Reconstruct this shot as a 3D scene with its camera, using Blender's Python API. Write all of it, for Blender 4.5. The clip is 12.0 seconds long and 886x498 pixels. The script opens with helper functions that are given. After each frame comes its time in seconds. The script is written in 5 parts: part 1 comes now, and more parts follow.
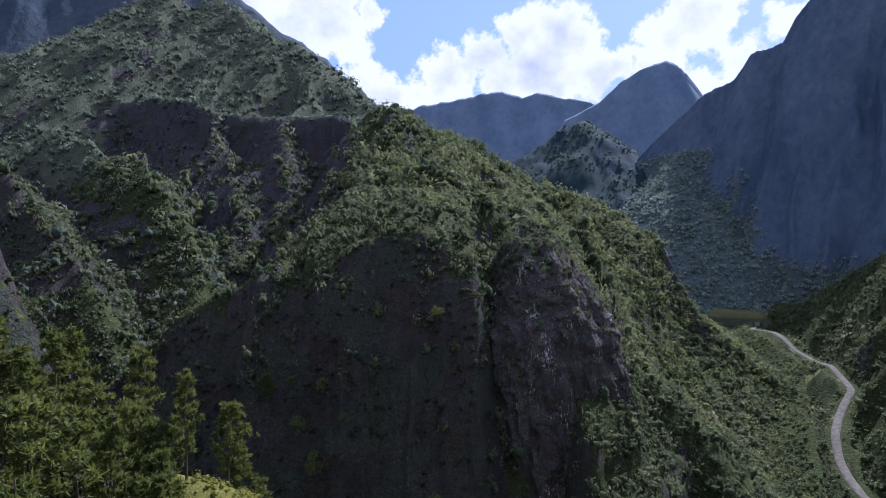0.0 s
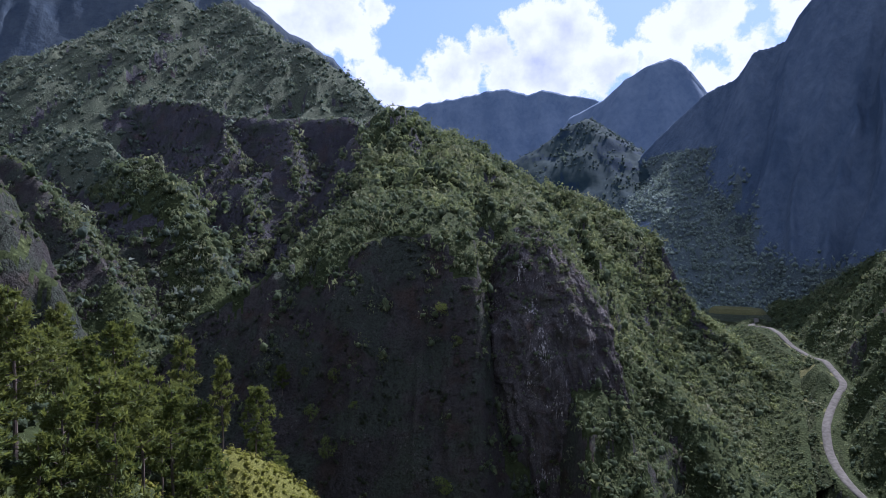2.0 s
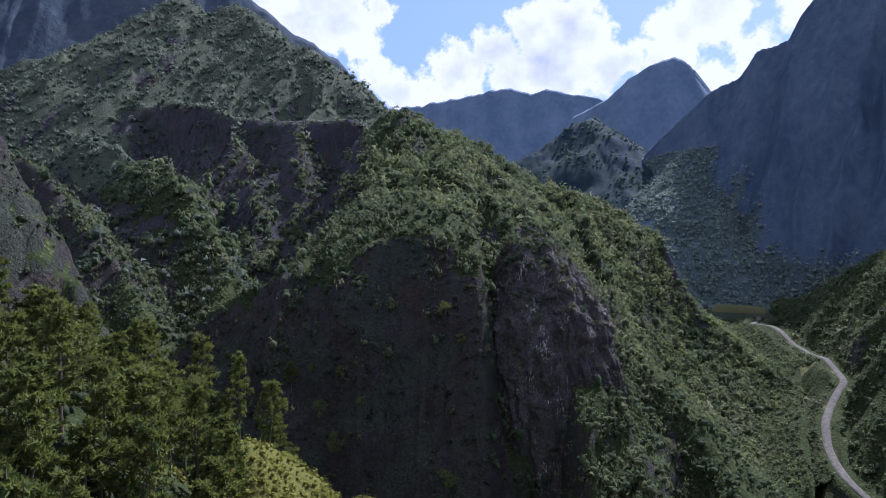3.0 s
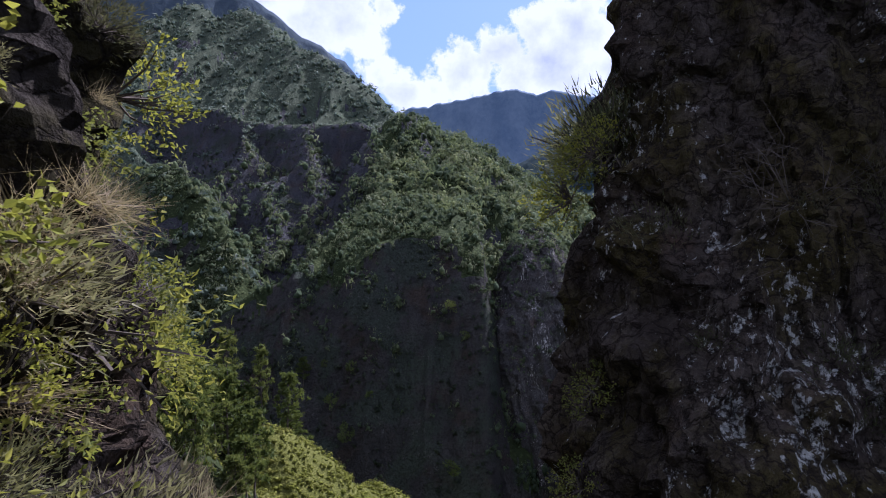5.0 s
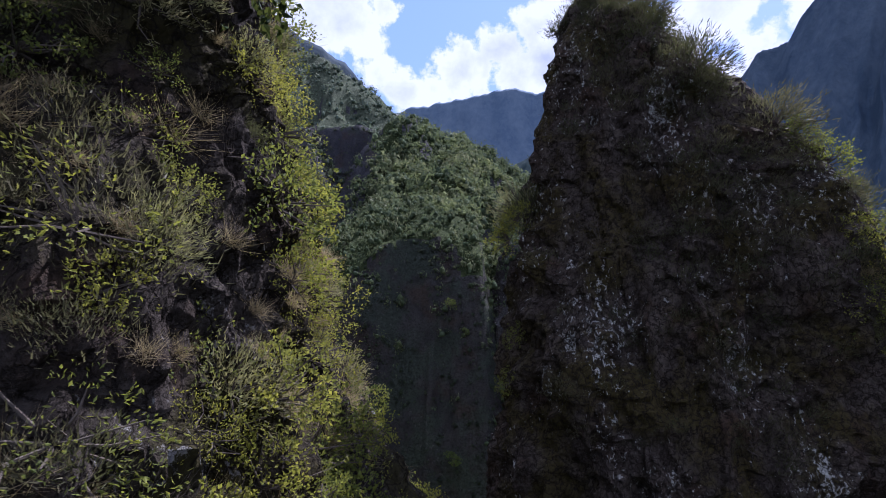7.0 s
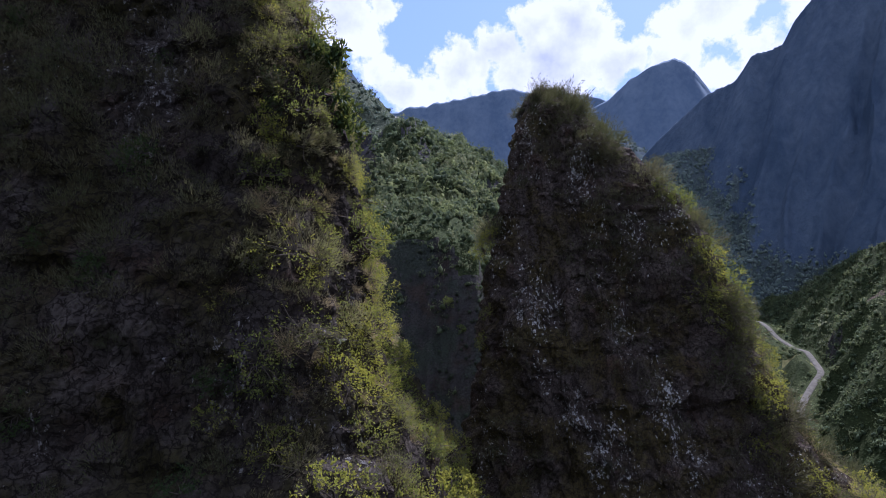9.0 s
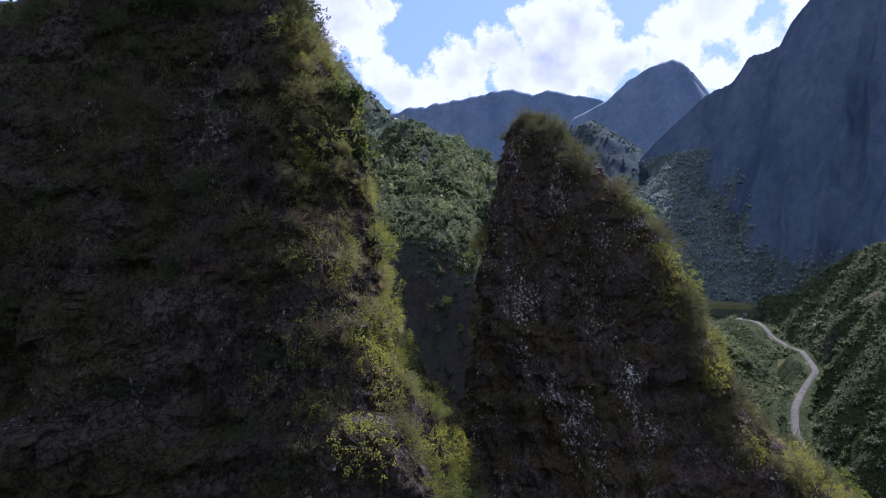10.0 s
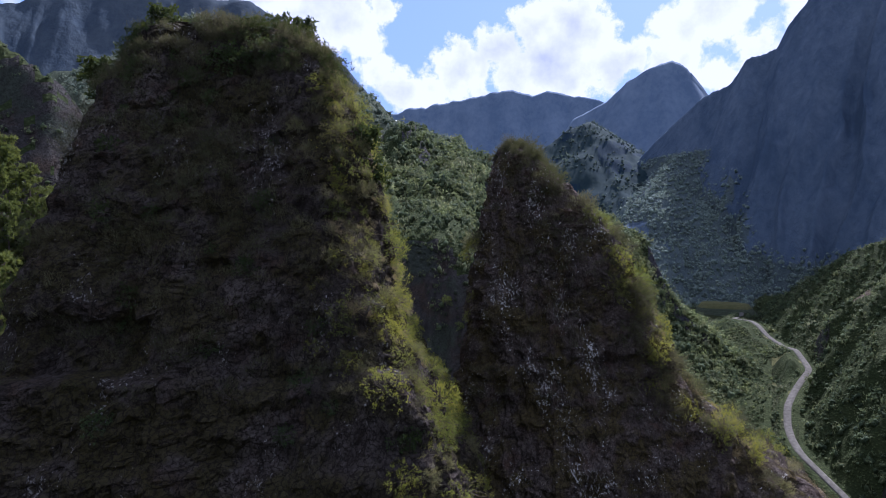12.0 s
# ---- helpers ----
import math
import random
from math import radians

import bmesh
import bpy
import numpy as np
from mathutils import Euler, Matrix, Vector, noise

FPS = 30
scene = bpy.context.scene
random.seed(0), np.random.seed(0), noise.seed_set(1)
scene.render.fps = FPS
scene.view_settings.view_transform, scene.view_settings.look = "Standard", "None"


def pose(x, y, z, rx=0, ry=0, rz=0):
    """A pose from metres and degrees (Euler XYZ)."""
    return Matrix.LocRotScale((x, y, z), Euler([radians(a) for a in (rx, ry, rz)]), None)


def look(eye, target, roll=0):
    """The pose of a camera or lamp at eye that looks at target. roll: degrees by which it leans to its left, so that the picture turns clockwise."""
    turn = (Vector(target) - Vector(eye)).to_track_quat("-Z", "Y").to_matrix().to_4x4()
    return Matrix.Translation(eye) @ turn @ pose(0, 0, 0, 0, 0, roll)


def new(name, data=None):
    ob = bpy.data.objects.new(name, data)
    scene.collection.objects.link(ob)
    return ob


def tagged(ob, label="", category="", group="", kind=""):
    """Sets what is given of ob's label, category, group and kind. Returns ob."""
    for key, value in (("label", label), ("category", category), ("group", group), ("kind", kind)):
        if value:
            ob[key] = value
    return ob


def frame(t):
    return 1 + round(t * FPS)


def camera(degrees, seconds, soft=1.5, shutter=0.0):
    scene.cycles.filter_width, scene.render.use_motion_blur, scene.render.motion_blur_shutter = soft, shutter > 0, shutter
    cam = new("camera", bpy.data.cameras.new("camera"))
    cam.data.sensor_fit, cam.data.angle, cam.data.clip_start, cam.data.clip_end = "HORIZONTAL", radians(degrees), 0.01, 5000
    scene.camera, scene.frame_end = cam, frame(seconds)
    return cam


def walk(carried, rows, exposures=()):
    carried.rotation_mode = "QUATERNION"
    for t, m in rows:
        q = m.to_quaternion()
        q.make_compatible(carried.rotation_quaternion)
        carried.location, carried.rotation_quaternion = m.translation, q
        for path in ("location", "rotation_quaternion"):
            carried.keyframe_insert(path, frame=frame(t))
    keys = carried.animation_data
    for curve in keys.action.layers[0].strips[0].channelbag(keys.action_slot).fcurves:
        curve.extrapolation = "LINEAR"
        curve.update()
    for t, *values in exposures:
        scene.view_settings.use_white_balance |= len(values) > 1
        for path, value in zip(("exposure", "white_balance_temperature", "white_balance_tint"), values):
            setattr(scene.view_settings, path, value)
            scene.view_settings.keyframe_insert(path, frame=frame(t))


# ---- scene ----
cam = camera(74.0, 12.0, soft=0.9, shutter=0.1)
EXPOSURE = 1.08
ROWS = [
    (0, 0.001, -0.000, 0.001, 0.000, -0.000, -0.000),
    (0.5, 0.192, -3.334, 0.340, 0.110, -0.086, -0.034),
    (1, 0.367, -6.622, 0.659, 0.229, -0.193, -0.049),
    (1.5, 0.547, -9.814, 0.939, 0.352, -0.278, -0.045),
    (2, 0.717, -12.915, 1.186, 0.524, -0.347, -0.008),
    (2.5, 0.861, -15.937, 1.410, 0.730, -0.386, 0.061),
    (3, 0.991, -18.874, 1.609, 0.951, -0.430, 0.142),
    (3.2, 1.043, -20.025, 1.684, 1.029, -0.437, 0.178),
    (4.8, 1.421, -27.824, 2.007, 1.499, -0.410, 0.077),
    (5, 1.443, -28.504, 2.053, 1.526, -0.423, 0.114),
    (5.5, 1.526, -30.417, 2.207, 1.555, -0.458, 0.184),
    (6, 1.575, -32.693, 2.389, 1.546, -0.492, 0.222),
    (6.5, 1.619, -34.985, 2.549, 1.551, -0.517, 0.287),
    (7, 1.663, -37.374, 2.695, 1.545, -0.539, 0.359),
    (7.2, 1.674, -38.358, 2.761, 1.529, -0.552, 0.395),
    (8.8, 1.839, -46.504, 3.147, 1.372, -0.612, 0.186),
    (9, 1.863, -47.521, 3.212, 1.332, -0.611, 0.201),
    (9.5, 1.947, -49.998, 3.363, 1.275, -0.611, 0.226),
    (10, 2.018, -52.294, 3.481, 1.251, -0.595, 0.194),
    (10.5, 2.068, -54.408, 3.551, 1.276, -0.597, 0.185),
    (11, 2.115, -56.403, 3.581, 1.264, -0.622, 0.157),
    (11.5, 2.183, -58.248, 3.596, 1.259, -0.612, 0.128),
    (12, 2.252, -60.000, 3.623, 1.265, -0.583, 0.134),
]
walk(cam, [(t, pose(x, y, z, 90 + pitch, roll, yaw)) for t, x, y, z, yaw, pitch, roll in ROWS], [(0.0, EXPOSURE, 5250, 29), (12.0, EXPOSURE, 5250, 29)])

# ---- sky, clouds and sun ----
SUN_AZ, SUN_EL = 35.0, 47.0   # degrees to the right of straight ahead, and above the horizon
world = bpy.data.worlds.new("sky")
scene.world = world
world.use_nodes = True


def node(tree, kind, **values):
    n = tree.nodes.new(kind)
    for key, value in values.items():
        if key in n.inputs:
            n.inputs[key].default_value = value
        else:
            setattr(n, key, value)
    return n


def arith(tree, op, a, b=None, clamp=False):
    n = tree.nodes.new("ShaderNodeMath")
    n.operation, n.use_clamp = op, clamp
    for i, v in enumerate((a, b)):
        if v is None:
            continue
        if isinstance(v, (int, float)):
            n.inputs[i].default_value = v
        else:
            tree.links.new(v, n.inputs[i])
    return n.outputs[0]


def ramp(tree, fac, stops, interp="LINEAR"):
    n = tree.nodes.new("ShaderNodeValToRGB")
    n.color_ramp.interpolation = interp
    while len(n.color_ramp.elements) < len(stops):
        n.color_ramp.elements.new(0.5)
    for e, (p, c) in zip(n.color_ramp.elements, stops):
        e.position, e.color = p, (*c, 1) if len(c) == 3 else c
    tree.links.new(fac, n.inputs[0])
    return n.outputs[0]


def blend(tree, fac, a, b, kind="MIX"):
    n = tree.nodes.new("ShaderNodeMix")
    n.data_type, n.blend_type = "RGBA", kind
    for sock, v in ((n.inputs[0], fac), (n.inputs[6], a), (n.inputs[7], b)):
        if isinstance(v, (int, float)):
            sock.default_value = v
        elif isinstance(v, tuple):
            sock.default_value = (*v, 1)
        else:
            tree.links.new(v, sock)
    return n.outputs[2]


def build_sky():
    t = world.node_tree
    t.nodes.clear()
    sky = node(t, "ShaderNodeTexSky", sky_type="NISHITA", sun_disc=False, sun_elevation=radians(SUN_EL), sun_rotation=radians(SUN_AZ), altitude=400.0, air_density=1.0, dust_density=1.6, ozone_density=1.0)
    co = node(t, "ShaderNodeTexCoord").outputs["Generated"]
    warp = node(t, "ShaderNodeTexNoise", Scale=24.0, Detail=9.0, Roughness=0.66)
    t.links.new(co, warp.inputs["Vector"])
    drift = node(t, "ShaderNodeTexNoise", Scale=11.0, Detail=7.0, Roughness=0.62)
    t.links.new(co, drift.inputs["Vector"])
    push = node(t, "ShaderNodeVectorMath", operation="SUBTRACT")
    t.links.new(drift.outputs["Color"], push.inputs[0])
    push.inputs[1].default_value = (0.5, 0.5, 0.5)
    billow = node(t, "ShaderNodeVectorMath", operation="MULTIPLY_ADD")
    t.links.new(push.outputs[0], billow.inputs[0])
    billow.inputs[1].default_value = (0.07, 0.07, 0.07)
    t.links.new(co, billow.inputs[2])
    wob = arith(t, "MULTIPLY", arith(t, "SUBTRACT", warp.outputs["Fac"], 0.5), 0.085)
    # cumulus heads: right, up (per unit ahead), size
    total = None
    for a, b, r in CLOUDS:
        way = Vector((a, 1.0, b)).normalized()
        dist = node(t, "ShaderNodeVectorMath", operation="DISTANCE")
        t.links.new(billow.outputs[0], dist.inputs[0])
        dist.inputs[1].default_value = way
        head = arith(t, "SUBTRACT", r * 0.98, dist.outputs["Value"])
        total = head if total is None else arith(t, "SMOOTH_MAX", total, head)
        if total.node.operation == "SMOOTH_MAX":
            total.node.inputs[2].default_value = 0.012
    field = arith(t, "ADD", total, wob)
    # loose cloud over the rest of the sky, behind and overhead; unseen, thickened to add fill light
    loose = node(t, "ShaderNodeTexNoise", Scale=2.3, Detail=6.0, Roughness=0.55)
    t.links.new(co, loose.inputs["Vector"])
    sep = node(t, "ShaderNodeSeparateXYZ")
    t.links.new(co, sep.inputs[0])
    away = arith(t, "MULTIPLY", arith(t, "ADD", sep.outputs[1], -0.55), -0.25)
    rest = arith(t, "ADD", arith(t, "MULTIPLY", arith(t, "SUBTRACT", loose.outputs["Fac"], 0.42), 0.5), arith(t, "MINIMUM", away, 0.0))
    field = arith(t, "MAXIMUM", field, rest)
    mask = arith(t, "MULTIPLY", arith(t, "ADD", field, 0.004), 90.0, clamp=True)
    # grey undersides where the cloud is thick
    body = node(t, "ShaderNodeTexNoise", Scale=9.0, Detail=5.0, Roughness=0.5)
    t.links.new(co, body.inputs["Vector"])
    thick = arith(t, "MULTIPLY", arith(t, "ADD", arith(t, "SUBTRACT", field, 0.02), arith(t, "MULTIPLY", arith(t, "SUBTRACT", body.outputs["Fac"], 0.475), 0.22)), 13.0, clamp=True)
    tone = blend(t, thick, CLOUD_WHITE, CLOUD_GREY)
    pale = blend(t, SKY_PALE, sky.outputs[0], SKY_TONE)
    out = blend(t, mask, pale, tone)
    bg = node(t, "ShaderNodeBackground", Strength=SKY_STRENGTH)
    t.links.new(out, bg.inputs[0])
    t.links.new(bg.outputs[0], node(t, "ShaderNodeOutputWorld").inputs[0])


SKY_STRENGTH = 0.062
SKY_PALE, SKY_TONE = 0.65, (3.1, 4.7, 8.6)
CLOUD_WHITE, CLOUD_GREY = (7.7, 7.9, 8.1), (4.4, 4.8, 5.5)
CLOUDS = [(-0.331, 0.434, 0.063), (-0.254, 0.390, 0.067), (-0.187, 0.381, 0.058), (-0.124, 0.397, 0.028), (-0.153, 0.333, 0.034), (-0.138, 0.289, 0.032), (-0.090, 0.259, 0.038), (-0.042, 0.260, 0.040), (0.015, 0.290, 0.050), (0.10, 0.275, 0.048), (0.20, 0.268, 0.046), (0.073, 0.336, 0.036), (0.131, 0.364, 0.045), (0.198, 0.376, 0.054), (0.237, 0.352, 0.045), (0.169, 0.299, 0.067), (0.256, 0.304, 0.045), (0.294, 0.316, 0.032), (0.352, 0.318, 0.034), (0.381, 0.355, 0.045), (0.431, 0.381, 0.052), (0.477, 0.410, 0.036), (0.390, 0.299, 0.038), (0.496, 0.316, 0.030), (0.530, 0.339, 0.020), (0.453, 0.280, 0.030), (0.592, 0.386, 0.027), (-0.292, 0.338, 0.036)]
build_sky()
sun = new("sun", bpy.data.lights.new("sun", "SUN"))
sun.data.energy, sun.data.angle, sun.data.color = 5.0, radians(0.53), (1.0, 0.94, 0.84)
toward = Vector((math.sin(radians(SUN_AZ)) * math.cos(radians(SUN_EL)), math.cos(radians(SUN_AZ)) * math.cos(radians(SUN_EL)), math.sin(radians(SUN_EL))))
sun.matrix_world = look(toward * 400, (0, 0, 0))


# ---- noise on arrays ----
def lattice(ix, iy, iz):
    h = (ix.astype(np.uint32) * np.uint32(374761393) + iy.astype(np.uint32) * np.uint32(668265263) + iz.astype(np.uint32) * np.uint32(2147483647 - 1274126177))
    h = (h ^ (h >> np.uint32(13))) * np.uint32(1274126177)
    h = h ^ (h >> np.uint32(16))
    return (h & np.uint32(0xFFFFFF)).astype(np.float64) / 0xFFFFFF * 2 - 1


def grain(p):
    """Smooth value noise, about -1 to 1, at the points p (n x 3)."""
    f = np.floor(p)
    i = f.astype(np.int64)
    u = p - f
    u = u * u * (3 - 2 * u)
    out = 0
    for dx in (0, 1):
        for dy in (0, 1):
            for dz in (0, 1):
                w = (u[:, 0] if dx else 1 - u[:, 0]) * (u[:, 1] if dy else 1 - u[:, 1]) * (u[:, 2] if dz else 1 - u[:, 2])
                out = out + w * lattice(i[:, 0] + dx, i[:, 1] + dy, i[:, 2] + dz)
    return out


def fbm(p, octaves=4, rough=0.5):
    p = np.asarray(p, float)
    out, a, k = 0, 1.0, 1.0
    for _ in range(octaves):
        out, a, k = out + a * grain(p * k + 17.3 * k), a * rough, k * 2.03
    return out


def ridged(p, octaves=3, rough=0.5):
    out, a, k = 0, 1.0, 1.0
    for _ in range(octaves):
        out, a, k = out + a * (1 - 2 * np.abs(grain(p * k + 5.1 * k))), a * rough, k * 2.1
    return out


def cols(*a):
    return np.stack([np.broadcast_to(np.asarray(v, float), np.shape(a[0])) for v in a], 1)


def smooth(lo, hi, v):
    u = np.clip((v - lo) / (hi - lo), 0, 1)
    return u * u * (3 - 2 * u)


def mesh_of(name, verts, faces, smooth_shade=False):
    """A mesh from arrays: verts n x 3, faces m x 3 or m x 4."""
    me = bpy.data.meshes.new(name)
    faces = np.asarray(faces, np.int32)
    k = faces.shape[1]
    me.vertices.add(len(verts))
    me.vertices.foreach_set("co", np.asarray(verts, np.float32).ravel())
    me.loops.add(faces.size)
    me.loops.foreach_set("vertex_index", faces.ravel())
    me.polygons.add(len(faces))
    me.polygons.foreach_set("loop_start", np.arange(len(faces), dtype=np.int32) * k)
    me.polygons.foreach_set("use_smooth", np.full(len(faces), smooth_shade))
    me.update(calc_edges=True)
    return me


def attribute(me, name, values):
    me.attributes.new(name, "FLOAT", "POINT").data.foreach_set("value", np.asarray(values, np.float32))


# ---- materials ----
def material(name):
    m = bpy.data.materials.new(name)
    m.use_nodes = True
    t = m.node_tree
    t.nodes.clear()
    out = node(t, "ShaderNodeOutputMaterial")
    return m, t, out


def surface(t, out, color, rough=0.9, bump=None, strength=0.5, distance=0.3, spec=0.03):
    b = node(t, "ShaderNodeBsdfPrincipled", Roughness=rough)
    b.inputs["Specular IOR Level"].default_value = spec
    if isinstance(color, tuple):
        b.inputs["Base Color"].default_value = (*color, 1)
    else:
        t.links.new(color, b.inputs["Base Color"])
    if bump is not None:
        n = node(t, "ShaderNodeBump", Strength=strength, Distance=distance)
        t.links.new(bump, n.inputs["Height"])
        t.links.new(n.outputs[0], b.inputs["Normal"])
    t.links.new(b.outputs[0], out.inputs[0])
    return b


def noise_fac(t, scale, detail=6.0, rough=0.55, stretch=(1, 1, 1)):
    g = node(t, "ShaderNodeNewGeometry")
    mp = node(t, "ShaderNodeMapping")
    mp.inputs["Scale"].default_value = stretch
    t.links.new(g.outputs["Position"], mp.inputs[0])
    n = node(t, "ShaderNodeTexNoise", Scale=scale, Detail=detail, Roughness=rough)
    t.links.new(mp.outputs[0], n.inputs["Vector"])
    return n.outputs["Fac"]


def rock_material(name, dark, light, lichen=None, scale=1.0, moss=None, moss_amount=0.5, upright=0.35, streak=0.6, spread=0.94, cracks=True):
    m, t, out = material(name)
    big = noise_fac(t, 0.12 * scale, 5)
    fine = noise_fac(t, 1.1 * scale, 9, 0.65, (1, 1, upright))
    c = blend(t, ramp(t, fine, [(0.32, (0, 0, 0)), (0.68, (1, 1, 1))]), dark, light)
    rust = noise_fac(t, 0.55 * scale, 6, 0.6)
    c = blend(t, ramp(t, rust, [(0.52, (0, 0, 0)), (0.66, (0.6, 0.6, 0.6))]), c, (1.5 * dark[0], 1.0 * dark[1], 0.65 * dark[2]))
    c = blend(t, ramp(t, big, [(0.35, (0.0, 0.0, 0.0)), (0.7, (0.55, 0.55, 0.55))]), c, tuple(v * 0.55 for v in dark))
    if moss:
        ms = noise_fac(t, 0.35 * scale, 7, 0.6)
        c = blend(t, ramp(t, ms, [(0.62 - 0.2 * moss_amount, (0, 0, 0)), (0.72 - 0.2 * moss_amount, (0.85, 0.85, 0.85))]), c, moss)
    if lichen:
        spots = noise_fac(t, 4.6 * scale, 10, 0.74, (1, 1, streak))
        where = noise_fac(t, 0.33 * scale, 4, 0.55, (1, 1, 0.45))
        f = arith(t, "MULTIPLY", arith(t, "SUBTRACT", arith(t, "ADD", spots, arith(t, "MULTIPLY", where, 0.6)), spread), 34.0, clamp=True)
        c = blend(t, f, c, lichen)
    grit = noise_fac(t, 7.0 * scale, 8, 0.7)
    c = blend(t, ramp(t, grit, [(0.35, (0.75,) * 3), (0.55, (0, 0, 0))]), c, tuple(0.45 * v for v in dark))
    g = node(t, "ShaderNodeNewGeometry")
    crack = node(t, "ShaderNodeTexVoronoi", Scale=2.3 * scale, feature="DISTANCE_TO_EDGE")
    bent = node(t, "ShaderNodeVectorMath", operation="MULTIPLY_ADD")
    wob = node(t, "ShaderNodeTexNoise", Scale=2.0 * scale, Detail=5.0, Roughness=0.6)
    t.links.new(g.outputs["Position"], wob.inputs["Vector"])
    t.links.new(wob.outputs["Color"], bent.inputs[0])
    bent.inputs[1].default_value = (0.9 / scale, 0.9 / scale, 0.9 / scale)
    t.links.new(g.outputs["Position"], bent.inputs[2])
    t.links.new(bent.outputs[0], crack.inputs["Vector"])
    split = ramp(t, crack.outputs["Distance"], [(0.0, (0, 0, 0)), (0.09, (1, 1, 1))])
    if cracks:
        c = blend(t, split, tuple(0.5 * v for v in dark), c)
    relief = arith(t, "ADD", arith(t, "ADD", fine, arith(t, "MULTIPLY", grit, 0.5)), arith(t, "MULTIPLY", split, 0.12))
    surface(t, out, c, 0.92, relief, 1.0, 0.42 / scale)
    return m


def soil_material(name, low, high, scale=0.06):
    """Ground under low scrub: tussocks, bare patches between them."""
    m, t, out = material(name)
    a = noise_fac(t, scale, 8, 0.6)
    g = node(t, "ShaderNodeNewGeometry")
    tuss = node(t, "ShaderNodeTexVoronoi", Scale=scale * 11, Randomness=1.0)
    t.links.new(g.outputs["Position"], tuss.inputs["Vector"])
    b = noise_fac(t, scale * 22, 7, 0.65)
    dome = arith(t, "SUBTRACT", arith(t, "MULTIPLY", b, 0.8), tuss.outputs["Distance"])
    c = blend(t, ramp(t, a, [(0.38, (0, 0, 0)), (0.62, (1, 1, 1))]), low, high)
    c = blend(t, ramp(t, dome, [(0.0, (0.8,) * 3), (0.3, (0, 0, 0))]), c, tuple(v * 0.35 for v in low))
    c = blend(t, arith(t, "MULTIPLY", tuss.outputs["Color"], 0.3), c, tuple(v * 0.5 for v in high))
    surface(t, out, c, 0.95, dome, 0.6, 0.05 / scale)
    return m


def leaf_material(name, shades, through_light=0.4, tint="tint", glow=0.25):
    """Leaves: shades runs over the plants, a second spread runs over single leaves; part of the light comes through."""
    m, t, out = material(name)
    at = node(t, "ShaderNodeAttribute", attribute_name=tint)
    info = node(t, "ShaderNodeObjectInfo")
    mix = arith(t, "FRACT", arith(t, "ADD", at.outputs["Fac"], info.outputs["Random"]))
    c = ramp(t, mix, [(i / (len(shades) - 1), s) for i, s in enumerate(shades)])
    g = node(t, "ShaderNodeNewGeometry")
    c = blend(t, arith(t, "MULTIPLY", g.outputs["Random Per Island"], 0.6), c, tuple(0.55 * v for v in shades[0]))
    d = node(t, "ShaderNodeBsdfPrincipled", Roughness=0.6)
    d.inputs["Specular IOR Level"].default_value = 0.1
    t.links.new(c, d.inputs["Base Color"])
    tr = node(t, "ShaderNodeBsdfTranslucent")
    t.links.new(blend(t, glow, c, (0.25, 0.255, 0.02)), tr.inputs[0])
    mx = node(t, "ShaderNodeMixShader", Fac=through_light)
    t.links.new(d.outputs[0], mx.inputs[1])
    t.links.new(tr.outputs[0], mx.inputs[2])
    t.links.new(mx.outputs[0], out.inputs[0])
    return m


ROCK_NEAR = rock_material("dark_basalt", (0.06, 0.047, 0.039), (0.175, 0.146, 0.122), (0.55, 0.55, 0.51), 1.5, (0.075, 0.062, 0.02), 0.75, spread=0.918)
ROCK_LEFT = rock_material("dull_basalt", (0.045, 0.037, 0.031), (0.13, 0.113, 0.098), (0.27, 0.26, 0.245), 1.1, (0.05, 0.045, 0.017), 0.8, spread=0.94)
ROCK_CLIFF = rock_material("brown_cliff", (0.045, 0.043, 0.041), (0.084, 0.078, 0.071), (0.095, 0.09, 0.082), 0.18, (0.05, 0.062, 0.045), 0.75, cracks=False)
# High scarps: cliff rock with a blue grey haze mixed into its colour.
ROCK_UPPER = rock_material("brown_scarp_rock", (0.056, 0.057, 0.066), (0.10, 0.096, 0.10), None, 0.16, (0.045, 0.055, 0.04), 0.5, cracks=False)
ROCK_PILLAR = rock_material("pale_streaked_rock", (0.058, 0.054, 0.053), (0.155, 0.145, 0.137), (0.52, 0.50, 0.47), 0.42, (0.055, 0.06, 0.04), 0.35, 0.1, 0.1, 0.915)


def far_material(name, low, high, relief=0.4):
    """A mountain wall far off: broad upright streaks and soft patches, in colours already tinted by haze."""
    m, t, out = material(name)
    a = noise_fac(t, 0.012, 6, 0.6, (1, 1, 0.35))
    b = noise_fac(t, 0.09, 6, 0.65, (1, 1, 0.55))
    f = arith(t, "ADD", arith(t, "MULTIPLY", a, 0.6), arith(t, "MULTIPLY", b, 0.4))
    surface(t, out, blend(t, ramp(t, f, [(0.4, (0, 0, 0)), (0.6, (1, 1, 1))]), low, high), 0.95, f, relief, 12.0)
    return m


# The blue of distant air is painted into these rock colours.
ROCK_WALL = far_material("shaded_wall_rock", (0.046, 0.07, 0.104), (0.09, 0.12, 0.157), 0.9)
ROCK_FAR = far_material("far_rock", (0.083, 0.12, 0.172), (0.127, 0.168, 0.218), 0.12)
# Foothill: blue haze and shade are put into these dark base colours.
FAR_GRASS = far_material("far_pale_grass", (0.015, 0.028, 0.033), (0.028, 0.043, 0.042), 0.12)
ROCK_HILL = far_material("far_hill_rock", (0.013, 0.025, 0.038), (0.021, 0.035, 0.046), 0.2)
SOIL = soil_material("scrub_ground", (0.04, 0.056, 0.022), (0.08, 0.096, 0.038))
